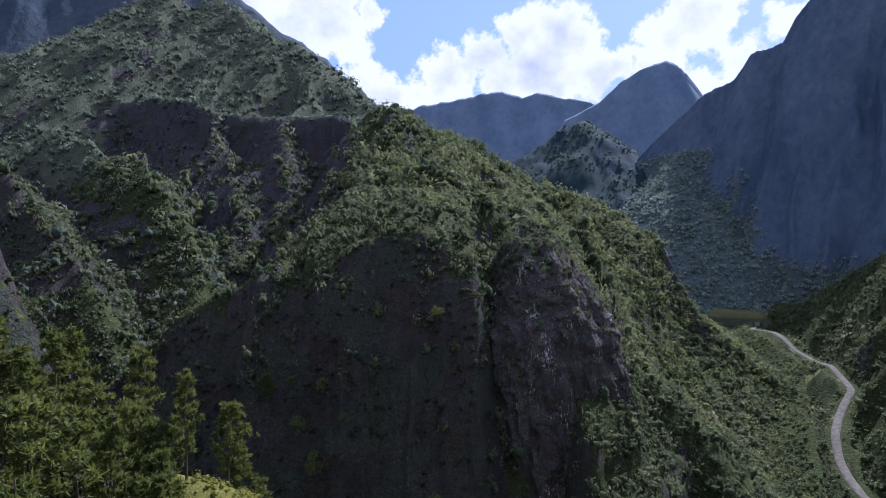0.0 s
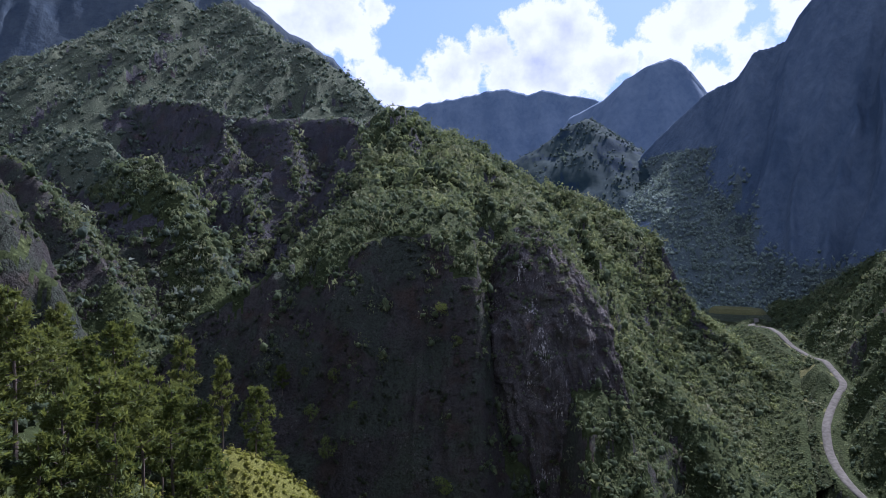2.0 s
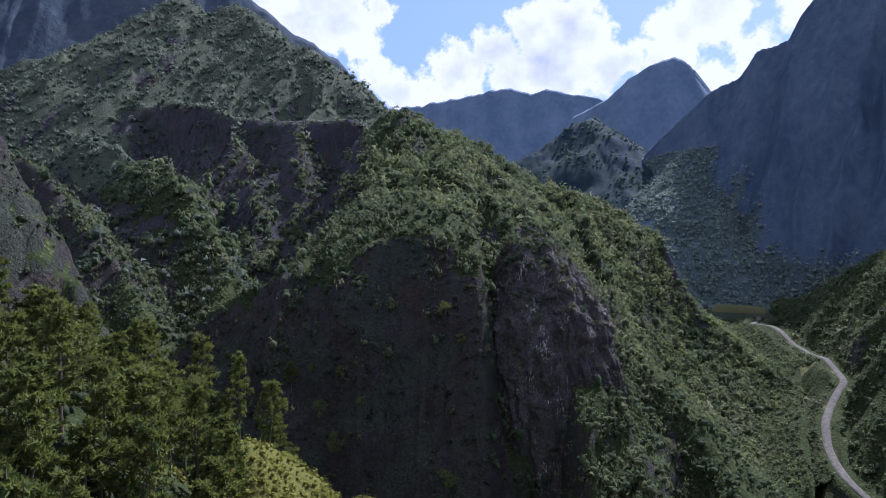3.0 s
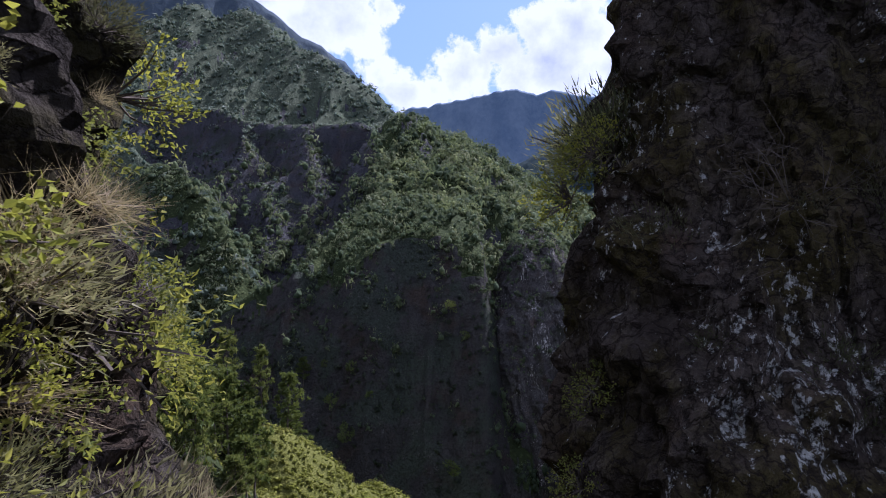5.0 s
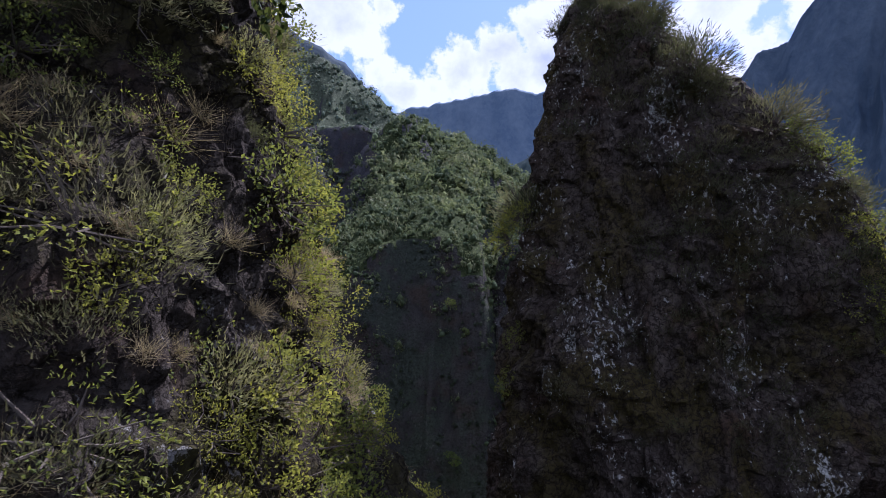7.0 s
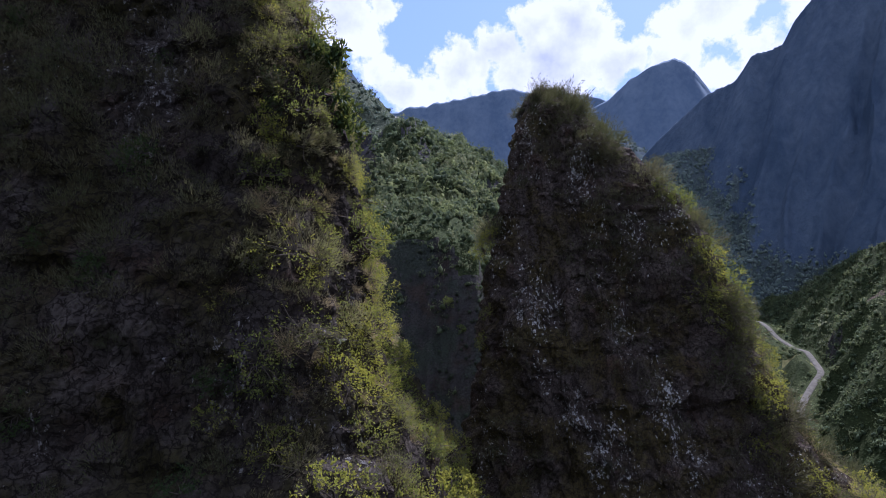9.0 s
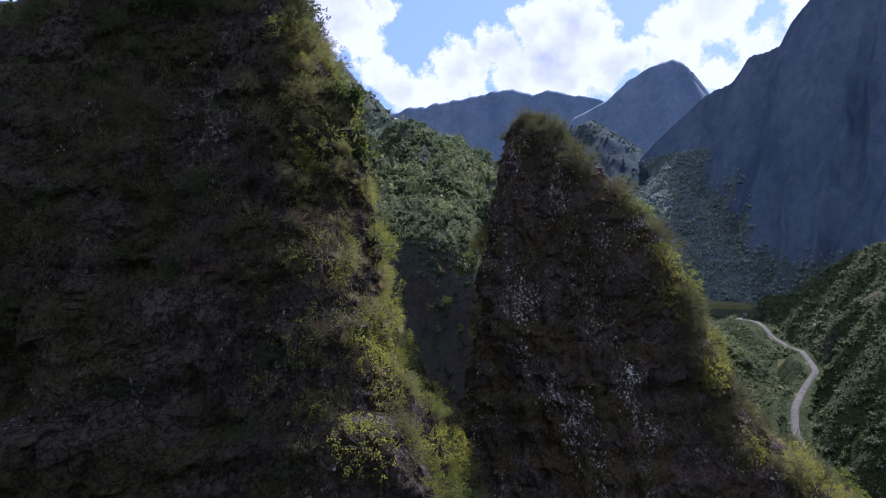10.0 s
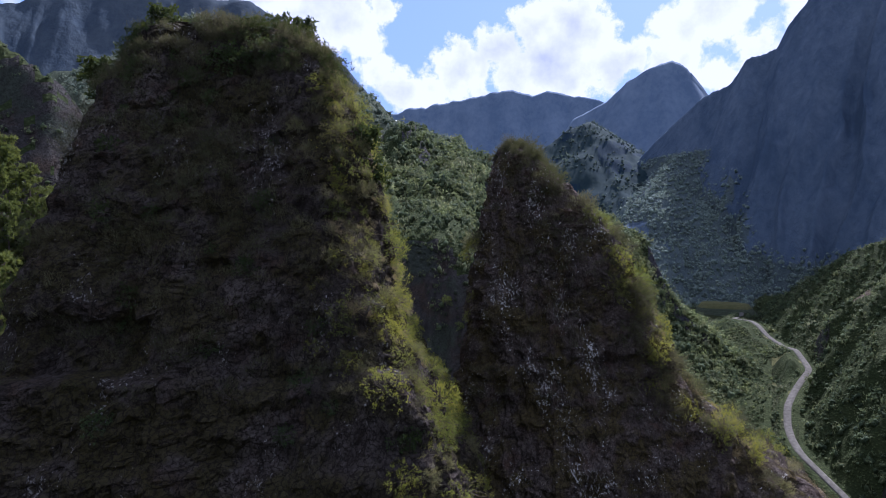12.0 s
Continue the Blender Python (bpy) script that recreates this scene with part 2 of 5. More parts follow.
# Grass of the high slopes, its colour blued by haze.
PASTURE = soil_material("grassy_scrub_ground", (0.085, 0.108, 0.07), (0.142, 0.157, 0.106))
# Woodland floor at the cliff foot: the pale blue of haze is in its colour.
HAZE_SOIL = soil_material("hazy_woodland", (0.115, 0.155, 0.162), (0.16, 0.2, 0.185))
VALLEY = soil_material("valley_ground", (0.03, 0.042, 0.017), (0.075, 0.08, 0.036), 0.04)


def canopy_material(name, shades):
    """Crowns seen from far: plant by plant shades, leaf by leaf spread, much light through them."""
    m, t, out = material(name)
    at = node(t, "ShaderNodeAttribute", attribute_name="tint")
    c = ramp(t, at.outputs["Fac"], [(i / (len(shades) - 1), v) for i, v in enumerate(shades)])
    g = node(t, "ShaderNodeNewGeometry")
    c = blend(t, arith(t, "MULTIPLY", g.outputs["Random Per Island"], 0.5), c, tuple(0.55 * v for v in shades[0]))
    leaf = noise_fac(t, 1.6, 5, 0.75)
    bump = node(t, "ShaderNodeBump", Strength=1.0, Distance=1.3)
    t.links.new(leaf, bump.inputs["Height"])
    c = blend(t, ramp(t, leaf, [(0.40, (0.4,) * 3), (0.58, (0, 0, 0))]), c, tuple(0.5 * v for v in shades[0]))
    d = node(t, "ShaderNodeBsdfPrincipled", Roughness=0.8)
    d.inputs["Specular IOR Level"].default_value = 0.08
    t.links.new(c, d.inputs["Base Color"])
    t.links.new(bump.outputs[0], d.inputs["Normal"])
    tr = node(t, "ShaderNodeBsdfTranslucent")
    t.links.new(blend(t, 0.3, c, (0.21, 0.25, 0.09)), tr.inputs[0])
    mx = node(t, "ShaderNodeMixShader", Fac=0.3)
    t.links.new(d.outputs[0], mx.inputs[1])
    t.links.new(tr.outputs[0], mx.inputs[2])
    t.links.new(mx.outputs[0], out.inputs[0])
    return m


WOOD_LEAF = canopy_material("hillside_canopy", [(0.07, 0.10, 0.058), (0.11, 0.15, 0.08), (0.16, 0.20, 0.096), (0.205, 0.235, 0.115), (0.265, 0.28, 0.13), (0.31, 0.32, 0.20)])
PINE_LEAF = leaf_material("pine_needles", [(0.06, 0.09, 0.026), (0.095, 0.125, 0.036), (0.14, 0.16, 0.05)], 0.42)


# ---- landforms ----
def crest_of(X, Y, line):
    """Height of the nearest point of a crest line, the distance from it, the side (-1 right of its run, 1 left) and the length run to there."""
    best = np.full(X.shape, 1e9)
    zc, side, run = np.zeros(X.shape), np.zeros(X.shape), np.zeros(X.shape)
    gone = 0.0
    for (x0, y0, z0), (x1, y1, z1) in zip(line, line[1:]):
        dx, dy = x1 - x0, y1 - y0
        long = math.hypot(dx, dy)
        u = np.clip(((X - x0) * dx + (Y - y0) * dy) / long ** 2, 0, 1)
        d = np.hypot(X - x0 - u * dx, Y - y0 - u * dy)
        near = d < best
        best = np.where(near, d, best)
        zc = np.where(near, z0 + u * (z1 - z0), zc)
        side = np.where(near, np.sign(dx * (Y - y0) - dy * (X - x0)), side)
        run = np.where(near, gone + u * long, run)
        gone += long
    return zc, best, side, run


def ridge(X, Y, line, left, right, ribs=0.0, pitch=30.0, seed=0.0, round_top=3.0, scarp=0.0):
    """A ridge that falls by left and right metres a metre off its crest; ribs: how deep gullies cut its flanks, pitch apart;
    scarp: how far its right side drops at once under the crest."""
    z = np.full(X.shape, -1e9)
    _, dn, side, _ = crest_of(X, Y, line)
    past = (np.hypot(X - line[0][0], Y - line[0][1]) < dn + 0.01) | (np.hypot(X - line[-1][0], Y - line[-1][1]) < dn + 0.01)
    on_left = side > 0
    fall = np.where(past, np.maximum(left, right), np.where(on_left, left, right))
    for (x0, y0, z0), (x1, y1, z1) in zip(line, line[1:]):
        dx, dy = x1 - x0, y1 - y0
        long = math.hypot(dx, dy)
        u = np.clip(((X - x0) * dx + (Y - y0) * dy) / long ** 2, 0, 1)
        d = np.hypot(X - x0 - u * dx, Y - y0 - u * dy)
        h = z0 + u * (z1 - z0) - fall * (np.sqrt(d * d + round_top ** 2) - round_top)
        if scarp:
            h = h - scarp * smooth(3, 22, d) * (past | ~on_left)
        z = np.maximum(z, h)
    if ribs:
        tx, ty = line[-1][0] - line[0][0], line[-1][1] - line[0][1]
        run, far = (X * tx + Y * ty) / math.hypot(tx, ty), dn
        sway = 0.5 * fbm(cols(X / (pitch * 1.6), Y / (pitch * 1.6), seed), 3)
        cut = ridged(cols(run / pitch + sway, far / (pitch * 9.0), seed), 3)
        z = z + ribs * (cut - 0.6) * np.minimum(far / (pitch * 1.5), 1.0)
    return z


def strata(X, Y, z, rise, strength, seed=0.0):
    """Breaks a slope into ledges and steep faces, rise metres apart."""
    k = z / rise + 0.9 * fbm(cols(X / (rise * 2.5), Y / (rise * 2.5), seed), 4, 0.6)
    f = k - np.floor(k)
    step = np.floor(k) + smooth(0.40, 0.97, f)
    return z + strength * rise * (step - k)


def sector(a0, a1, na, r0, r1, nr):
    """A fan of points round the place where the valley opens: degrees to the right of straight ahead, and metres out."""
    a = np.radians(np.linspace(a0, a1, na))
    r = np.geomspace(r0, r1, nr)
    A, Rr = np.meshgrid(a, r)
    X, Y = 2.0 + Rr * np.sin(A), -60.0 + Rr * np.cos(A)
    i = np.arange(na * nr).reshape(nr, na)
    F = np.stack([i[:-1, :-1], i[:-1, 1:], i[1:, 1:], i[1:, :-1]], -1).reshape(-1, 4)
    return X.ravel(), Y.ravel(), F


def crest_fan(a0, a1, na, r0, r1, nr, height):
    """A fan whose rows run up to the skyline of a mountain, with a few more down its far side. height: of X and Y."""
    a = np.radians(np.linspace(a0, a1, na))
    r = np.linspace(r0, r1, 420)
    A, R = np.meshgrid(a, r)
    z = height((2.0 + R * np.sin(A)).ravel(), (-60.0 + R * np.cos(A)).ravel()).reshape(R.shape)
    top = r[np.argmax((z - 3.0) / R, 0)]
    for _ in range(2):
        top[1:-1] = np.median(np.stack([top[:-2], top[1:-1], top[2:]]), 0)
    top = top - 0.7
    rows = [r0 + (top - r0) * k for k in np.linspace(0, 1, nr - 6) ** 0.8] + [top + d for d in (5, 12, 30, 70, 140, 260)]
    R = np.stack(rows)
    X, Y = 2.0 + R * np.sin(a), -60.0 + R * np.cos(a)
    i = np.arange(na * nr).reshape(nr, na)
    F = np.stack([i[:-1, :-1], i[:-1, 1:], i[1:, 1:], i[1:, :-1]], -1).reshape(-1, 4)
    return X.ravel(), Y.ravel(), height(X.ravel(), Y.ravel()), F


ROAD = [(320, 600, -72), (300, 560, -74), (277, 528, -72), (279, 498, -70), (277, 480, -72), (274, 456, -79), (274, 432, -83), (273, 414, -82), (266, 390, -87), (259, 372, -89), (246, 360, -94), (232, 345, -99), (218, 327, -103), (208, 309, -110), (202, 294, -113), (197, 276, -116), (205, 200, -140), (190, 100, -146), (180, 0, -150), (175, -200, -160)]


def base(X, Y):
    """The valley floor, which follows the road down."""
    z = np.interp(Y, [-200, 0, 100, 200, 262, 316, 372, 395, 456, 528, 640, 900, 1400, 3000], [-162, -152, -148, -140, -134, -122, -103, -93, -88, -79, -70, -20, 20, 60])
    return z + 2.5 * fbm(cols(X / 40, Y / 40, 0.0), 3) - 4


def bench(X, Y, z, width=5.0):
    """Levels the ground along the road."""
    zr, d, _, _ = crest_of(X, Y, ROAD)
    w = 1 - smooth(width, width + 9, d)
    return z + (zr - 0.35 - z) * w


def landform(name, X, Y, Z, F, mats, chooser=None, sink=4.0, label="", category="mountain"):
    """A mountainside from heights, cut off a little under the valley floor."""
    low = base(X, Y) - sink
    keep = (Z > low)[F].any(1)
    F = F[keep]
    used = np.unique(F)
    back = np.zeros(len(X), np.int64)
    back[used] = np.arange(len(used))
    V = cols(X, Y, np.maximum(Z, low - 12))[used]
    me = mesh_of(name, V, back[F], True)
    n = np.zeros(len(me.polygons) * 3)
    me.polygons.foreach_get("normal", n)
    me.polygons.foreach_set("use_smooth", n.reshape(-1, 3)[:, 1] < 0.0)
    for m in mats:
        me.materials.append(m)
    if chooser is not None:
        n = np.zeros(len(me.polygons) * 3)
        me.polygons.foreach_get("normal", n)
        c = np.zeros(len(me.polygons) * 3)
        me.polygons.foreach_get("center", c)
        me.polygons.foreach_set("material_index", chooser(c.reshape(-1, 3), n.reshape(-1, 3)).astype(np.int32))
    ob = new(name, me)
    tagged(ob, label, category, kind="structure")
    return ob


def rock_or_soil(steep, spread=0.12, scale=25.0):
    def choose(c, n):
        return (n[:, 2] + spread * fbm(c / scale, 3) > steep).astype(int)
    return choose


CREST = [(-512, 570, 159), (-452, 600, 198), (-430, 618, 213), (-400, 636, 233), (-364, 648, 253), (-336, 660, 281), (-307, 660, 289), (-278, 636, 260), (-250, 660, 283), (-198, 600, 228), (-151, 552, 197), (-118, 516, 174), (-92, 492, 147), (-66, 474, 124), (-41, 450, 105), (-18, 438, 91), (32, 432, 64), (92, 444, 40)]
CREST_END = [(62, 438, 52), (92, 444, 40), (147, 456, 19), (176, 462, 7), (191, 462, -17), (214, 468, -40), (235, 474, -72)]
LEDGE = [(-289, 474, 112), (-234, 456, 121), (-188, 432, 106), (-141, 414, 95), (-105, 414, 95), (-73, 414, 96), (-45, 414, 85)]
RIB = [(-38, 420, 87), (-34, 347, 52), (-39, 305, 31), (-48, 254, 12), (-60, 220, -1), (-75, 212, -11), (-90, 206, -24), (-102, 199, -37), (-116, 190, -54)]
BROW = [(-130, 182, -70), (-116, 190, -54), (-102, 199, -37), (-90, 206, -24), (-75, 212, -11), (-60, 215, -2), (-37, 211, -1), (-17, 213, 6), (-1, 210, 2), (14, 208, -1), (30, 214, 3), (50, 218, -28)]
RIB_RIGHT = [(-17, 354, 48), (-10, 306, 21), (4, 276, 8), (14, 262, 2)]
SPUR_LEFT = [(-313, 450, 98), (-209, 360, 59), (-163, 324, 44), (-134, 300, 18), (-111, 276, -8), (-107, 240, -28), (-119, 228, -39)]
SPUR_OUTER = [(-417, 420, 105), (-292, 336, 68), (-208, 276, 40), (-164, 246, 10), (-131, 228, -22), (-121, 216, -37)]
SHOULDER = [(79, 246, -50), (90, 236, -60), (98, 222, -71), (99, 205, -78), (100, 190, -85), (104, 170, -96)]


def brow(X):
    """Plan and height of the upper edge of the great shaded face."""
    bx, by, bz = np.array(BROW, float).T
    return np.interp(X, bx, by) + 5 * fbm(cols(X / 22, 0 * X, 3.0), 3), np.interp(X, bx, bz)


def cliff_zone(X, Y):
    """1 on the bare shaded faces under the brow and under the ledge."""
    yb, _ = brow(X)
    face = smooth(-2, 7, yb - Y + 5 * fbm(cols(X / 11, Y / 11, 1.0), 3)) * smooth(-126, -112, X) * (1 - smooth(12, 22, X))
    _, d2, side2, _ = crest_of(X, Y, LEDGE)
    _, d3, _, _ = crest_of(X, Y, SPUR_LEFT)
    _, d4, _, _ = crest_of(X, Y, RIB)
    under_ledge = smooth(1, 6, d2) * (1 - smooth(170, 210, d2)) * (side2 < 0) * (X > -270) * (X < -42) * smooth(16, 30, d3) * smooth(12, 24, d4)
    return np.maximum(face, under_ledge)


def upper(c):
    """1 on the high grassy slopes above the ledge."""
    return smooth(360, 420, c[:, 1] - 0.35 * (c[:, 0] + 60) + 25 * fbm(c / 40, 3)) * (c[:, 0] < 0)


def outer(c):
    """1 on the outer spurs, where the paler haze tinted scrub mixes with the laurels."""
    return 0.55 * (1 - smooth(-118, -92, c[:, 0] + 10 * fbm(c / 25, 3)))


def main_height(X, Y):
    parts = [ridge(X, Y, CREST, 0.85, np.interp(X, [-80, -30, 60, 110], [0.9, 0.62, 0.62, 0.85]) + 0.6 * (1 - smooth(200, 310, Y)) * (1 - smooth(14, 44, X)), 15, 40, 1.0), ridge(X, Y, CREST_END, 0.85, 0.85, 8, 34, 1.5), ridge(X, Y, LEDGE, 0.9, 1.5, 3, 26, 2.0, scarp=42.0), ridge(X, Y, RIB, 1.32, 1.15, 7, 24, 3.0),
             ridge(X, Y, RIB_RIGHT, 1.0, 1.0, 6, 22, 4.0), ridge(X, Y, SPUR_LEFT, 1.25, 1.2, 8, 22, 5.0), ridge(X, Y, SPUR_OUTER, 1.25, 1.2, 8, 22, 6.0),
             ridge(X, Y, SHOULDER, 1.0, 1.2, 5, 20, 7.0)]
    z = np.max(parts, 0)
    # the great face under the brow, and the gentler ground behind it
    yb, zb = brow(X)
    inside = smooth(-130, -112, X) * (1 - smooth(10, 22, X))
    flutes = 4.5 * ridged(cols(X / 17 + 0.4 * fbm(cols(X / 30, Y / 30, 2.0), 2), Y / 160, 4.0), 3)
    wall = zb - 1.75 * (yb - Y) + flutes * smooth(0, 14, yb - Y)
    z = np.where(Y < yb, z + (wall - z) * inside, np.maximum(z, zb + 0.27 * (Y - yb) - 400 * (1 - smooth(-66, -50, X)) - 400 * smooth(10, 40, X)))
    z = z + 5.0 * fbm(cols(X / 45, Y / 45, z / 45), 6, 0.58)
    # the stream bed beside the road
    zr, d, side, _ = crest_of(X, Y, ROAD)
    return np.where((side < 0) & (Y > 230), np.minimum(z, zr - 7 * smooth(9, 34, d) + 0.75 * np.maximum(d - 36, 0) + 130 * smooth(80, 170, d)), z)




def hollow(c):
    """1 in the gullies, 0 on the ribs between them."""
    around = sum(main_height(c[:, 0] + dx, c[:, 1] + dy) for dx, dy in ((16, 0), (-16, 0), (0, 16), (0, -16))) / 4
    return smooth(0.5, 4.5, around - main_height(c[:, 0], c[:, 1])) * smooth(-130, -90, c[:, 2])


def main_ground(c, n):
    """Cliff rock, scrub ground, pasture or the rock of the high scarps, paled by painted haze."""
    green = n[:, 2] + 0.12 * fbm(c / 25, 3) - 0.5 * cliff_zone(c[:, 0], c[:, 1]) - 0.12 * hollow(c) > 0.36
    return np.where(green, 1 + (upper(c) > 0.5), np.where(c[:, 1] > 290, 3, 0))


X, Y, F = sector(-46, 28, 460, 150, 800, 215)
Z = bench(X, Y, main_height(X, Y))
main_mountain = landform("main_mountain", X, Y, Z, F, [ROCK_CLIFF, SOIL, PASTURE, ROCK_UPPER], lambda c, n: main_ground(c, n), label="steep scrub covered mountainside with dark brown cliffs")

NEAR = [(-110, 20, 22), (-75, 40, 6), (-64, 60, -14), (-61, 75, -22), (-54, 84, -28), (-44, 86, -31.5), (-36, 85, -33), (-31.6, 85, -36.8), (-25.5, 84, -41.4), (-19.3, 81, -46), (-12, 78, -53), (0, 70, -68)]
X, Y, F = sector(-60, 10, 210, 70, 220, 105)
Z = ridge(X, Y, NEAR, 0.9, 0.95, 4, 12, 11.0) + 1.6 * fbm(cols(X / 14, Y / 14, 0.0), 4)
LIME_GROUND = soil_material("lime_cushion_ground", (0.13, 0.14, 0.03), (0.24, 0.235, 0.07), 0.3)
near_spur = landform("pine_spur", X, Y, Z, F, [ROCK_CLIFF, SOIL, LIME_GROUND], lambda c, n: np.where((c[:, 0] > -40) & (c[:, 1] > 66), 2, rock_or_soil(0.3)(c, n)), label="sunlit spur overgrown with pines and yellow green scrub", category="hillside")

SPUR_ROCK = [(-200, 120, 110), (-150, 110, 80), (-123, 102, 58), (-110, 102, 50), (-104, 102, 36), (-98, 102, 18), (-92, 103, 7), (-87, 103, 2), (-81, 105, -6), (-77, 107, -20)]
X, Y, F = sector(-62, -10, 210, 90, 250, 105)
Z = strata(X, Y, ridge(X, Y, SPUR_ROCK, 2.3, 2.5, 4, 12, 12.0) + 2.6 * fbm(cols(X / 11, Y / 11, 0.0), 5, 0.6), 6.0, 0.4)
rock_spur = landform("rock_spur", X, Y, Z, F, [ROCK_CLIFF, SOIL], rock_or_soil(0.5), label="rugged dark rock spur with dry grass tufts", category="hillside")

SLOPE = [(362, 640, -60), (362, 612, -58), (359, 570, -46), (359, 522, -28), (353, 468, -3), (349, 396, 4), (360, 336, 44), (376, 276, 72), (420, 100, 130), (430, -100, 140)]
ROCK_SCAR = rock_material("bare_brown_bank", (0.07, 0.056, 0.042), (0.17, 0.14, 0.105), None, 0.3, (0.10, 0.09, 0.04), 0.4)


def scar(c):
    """1 on the bare earth bank above the road."""
    return 1 - smooth(14, 22, np.hypot(np.hypot(c[:, 0] - 300, 0.7 * (c[:, 1] - 395)), 0.8 * (c[:, 2] + 33)) + 6 * fbm(c / 9, 3))


X, Y, F = sector(18, 80, 300, 200, 800, 150)
Z = ridge(X, Y, SLOPE, 0.5, 1.15, 9, 30, 13.0) + 4 * fbm(cols(X / 40, Y / 40, 0.0), 5, 0.55)
Z = bench(X, Y, Z)
right_slope = landform("right_slope", X, Y, Z, F, [ROCK_CLIFF, SOIL, ROCK_SCAR], lambda c, n: np.where(scar(c) > 0.5, 2, rock_or_soil(0.36)(c, n)), label="green wooded valley slope above the road", category="hillside")

CLIFF = [(330, 1010, 150), (412, 930, 247), (440, 888, 257), (453, 864, 287), (492, 852, 300), (505, 840, 332), (518, 828, 351), (557, 810, 413), (612, 780, 451), (668, 720, 444), (760, 560, 430), (800, 350, 400)]
CLIFF_SPUR = [(365, 900, 150), (331, 870, 110), (343, 828, 76), (349, 780, 31), (349, 732, 1), (338, 696, -40)]


def foot_zone(c):
    """1 on the wooded spur at the foot of the cliff."""
    _, d, side, _ = crest_of(c[:, 0], c[:, 1], CLIFF_SPUR)
    low = 1 - smooth(-35, 5, c[:, 2] + 14 * fbm(c / 40, 3))
    return np.maximum(low, (c[:, 2] < 150) * (1 - smooth(0.0, 1.0, d / np.where(side > 0, 40.0, 85.0) - 0.5 + 0.35 * fbm(c / 30, 3))))


X, Y, Z, F = crest_fan(5, 60, 330, 600, 1200, 150, lambda X, Y: np.maximum(ridge(X, Y, CLIFF, 2.0, 2.2, 30, 70, 14.0, 0.2), ridge(X, Y, CLIFF_SPUR, 0.8, 0.8, 8, 30, 15.0)) + 5 * fbm(cols(X / 45, Y / 45, 0.0), 4, 0.55))
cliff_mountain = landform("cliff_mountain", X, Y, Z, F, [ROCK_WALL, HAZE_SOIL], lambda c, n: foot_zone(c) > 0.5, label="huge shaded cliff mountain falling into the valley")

FAR = [(-700, 2150, 430), (-371, 2100, 456), (-190, 2100, 486), (-129, 2100, 496), (-38, 2100, 517), (12, 2100, 523), (63, 2100, 531), (174, 2100, 561), (234, 2100, 551), (285, 2100, 537), (335, 2100, 557), (406, 2100, 547), (502, 2040, 508), (600, 1980, 450)]
X, Y, Z, F = crest_fan(-24, 26, 300, 1550, 2260, 90, lambda X, Y: ridge(X, Y, FAR, 1.2, 1.6, 16, 120, 16.0, 0.3) + 8 * fbm(cols(X / 70, Y / 70, 0.0), 4, 0.6))
far_ridge = landform("far_ridge", X, Y, Z, F, [ROCK_FAR], label="far jagged mountain ridge tinted with blue haze")
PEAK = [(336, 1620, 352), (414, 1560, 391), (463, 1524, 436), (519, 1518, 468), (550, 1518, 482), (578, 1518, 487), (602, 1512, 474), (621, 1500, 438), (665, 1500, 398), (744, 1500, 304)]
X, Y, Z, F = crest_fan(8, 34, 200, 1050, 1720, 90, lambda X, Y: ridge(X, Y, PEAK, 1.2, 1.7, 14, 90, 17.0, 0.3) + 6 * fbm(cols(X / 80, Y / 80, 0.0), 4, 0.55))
far_peak = landform("far_peak", X, Y, Z, F, [ROCK_FAR], label="far rounded mountain peak tinted with blue haze")
HILL = [(340, 1380, 290), (270, 1140, 248), (258, 1050, 183), (273, 960, 121), (273, 870, 64)]
HILL_ARM = [(270, 1140, 248), (188, 1110, 198), (141, 1080, 157), (97, 1050, 112), (40, 1020, 50)]
X, Y, F = sector(0, 24, 220, 800, 1400, 80)
Z = np.maximum(ridge(X, Y, HILL, 0.72, 0.78, 6, 60, 18.0, 6.0), ridge(X, Y, HILL_ARM, 0.78, 0.72, 6, 50, 19.0, 6.0)) + 7 * fbm(cols(X / 60, Y / 60, 0.0), 5, 0.6)
mid_hill = landform("terraced_hill", X, Y, Z, F, [ROCK_HILL, FAR_GRASS], rock_or_soil(0.62, 0.3, 50), label="haze tinted green foothill with bright ridges")
# Back mountain: its bluish base colour carries haze as well.
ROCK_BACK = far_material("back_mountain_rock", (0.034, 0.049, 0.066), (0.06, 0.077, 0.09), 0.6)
TOP = [(-1400, 700, 620), (-1000, 960, 638), (-816, 960, 545), (-668, 960, 462), (-527, 990, 458), (-376, 1020, 452), (-200, 1050, 330)]
X, Y, F = sector(-70, -4, 300, 600, 1200, 80)
Z = ridge(X, Y, TOP, 0.8, 1.4, 16, 60, 20.0, 1.0) + 9 * fbm(cols(X / 70, Y / 70, 0.0), 5, 0.6)
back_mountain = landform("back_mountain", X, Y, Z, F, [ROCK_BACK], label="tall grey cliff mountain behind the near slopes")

# Added out of view: ridges that hold back sky light from the tower faces.
REAR = [(-520, 150, 160), (-430, -120, 110), (-300, -330, 90), (-60, -430, 70), (120, -460, 30)]
X, Y, F = sector(-200, -62, 160, 180, 900, 60)
Z = ridge(X, Y, REAR, 0.8, 0.8, 20, 60, 21.0) + 8 * fbm(cols(X / 60, Y / 60, 0.0), 4, 0.55)
rear_mountain = landform("rear_mountain", X, Y, Z, F, [ROCK_CLIFF, SOIL], rock_or_soil(0.66), label="unseen scrub covered mountainside added to cut sky light from behind")
# The same on the right, also unseen.
REAR_RIGHT = [(430, 150, 140), (430, -100, 120), (380, -330, 80), (330, -500, 40)]
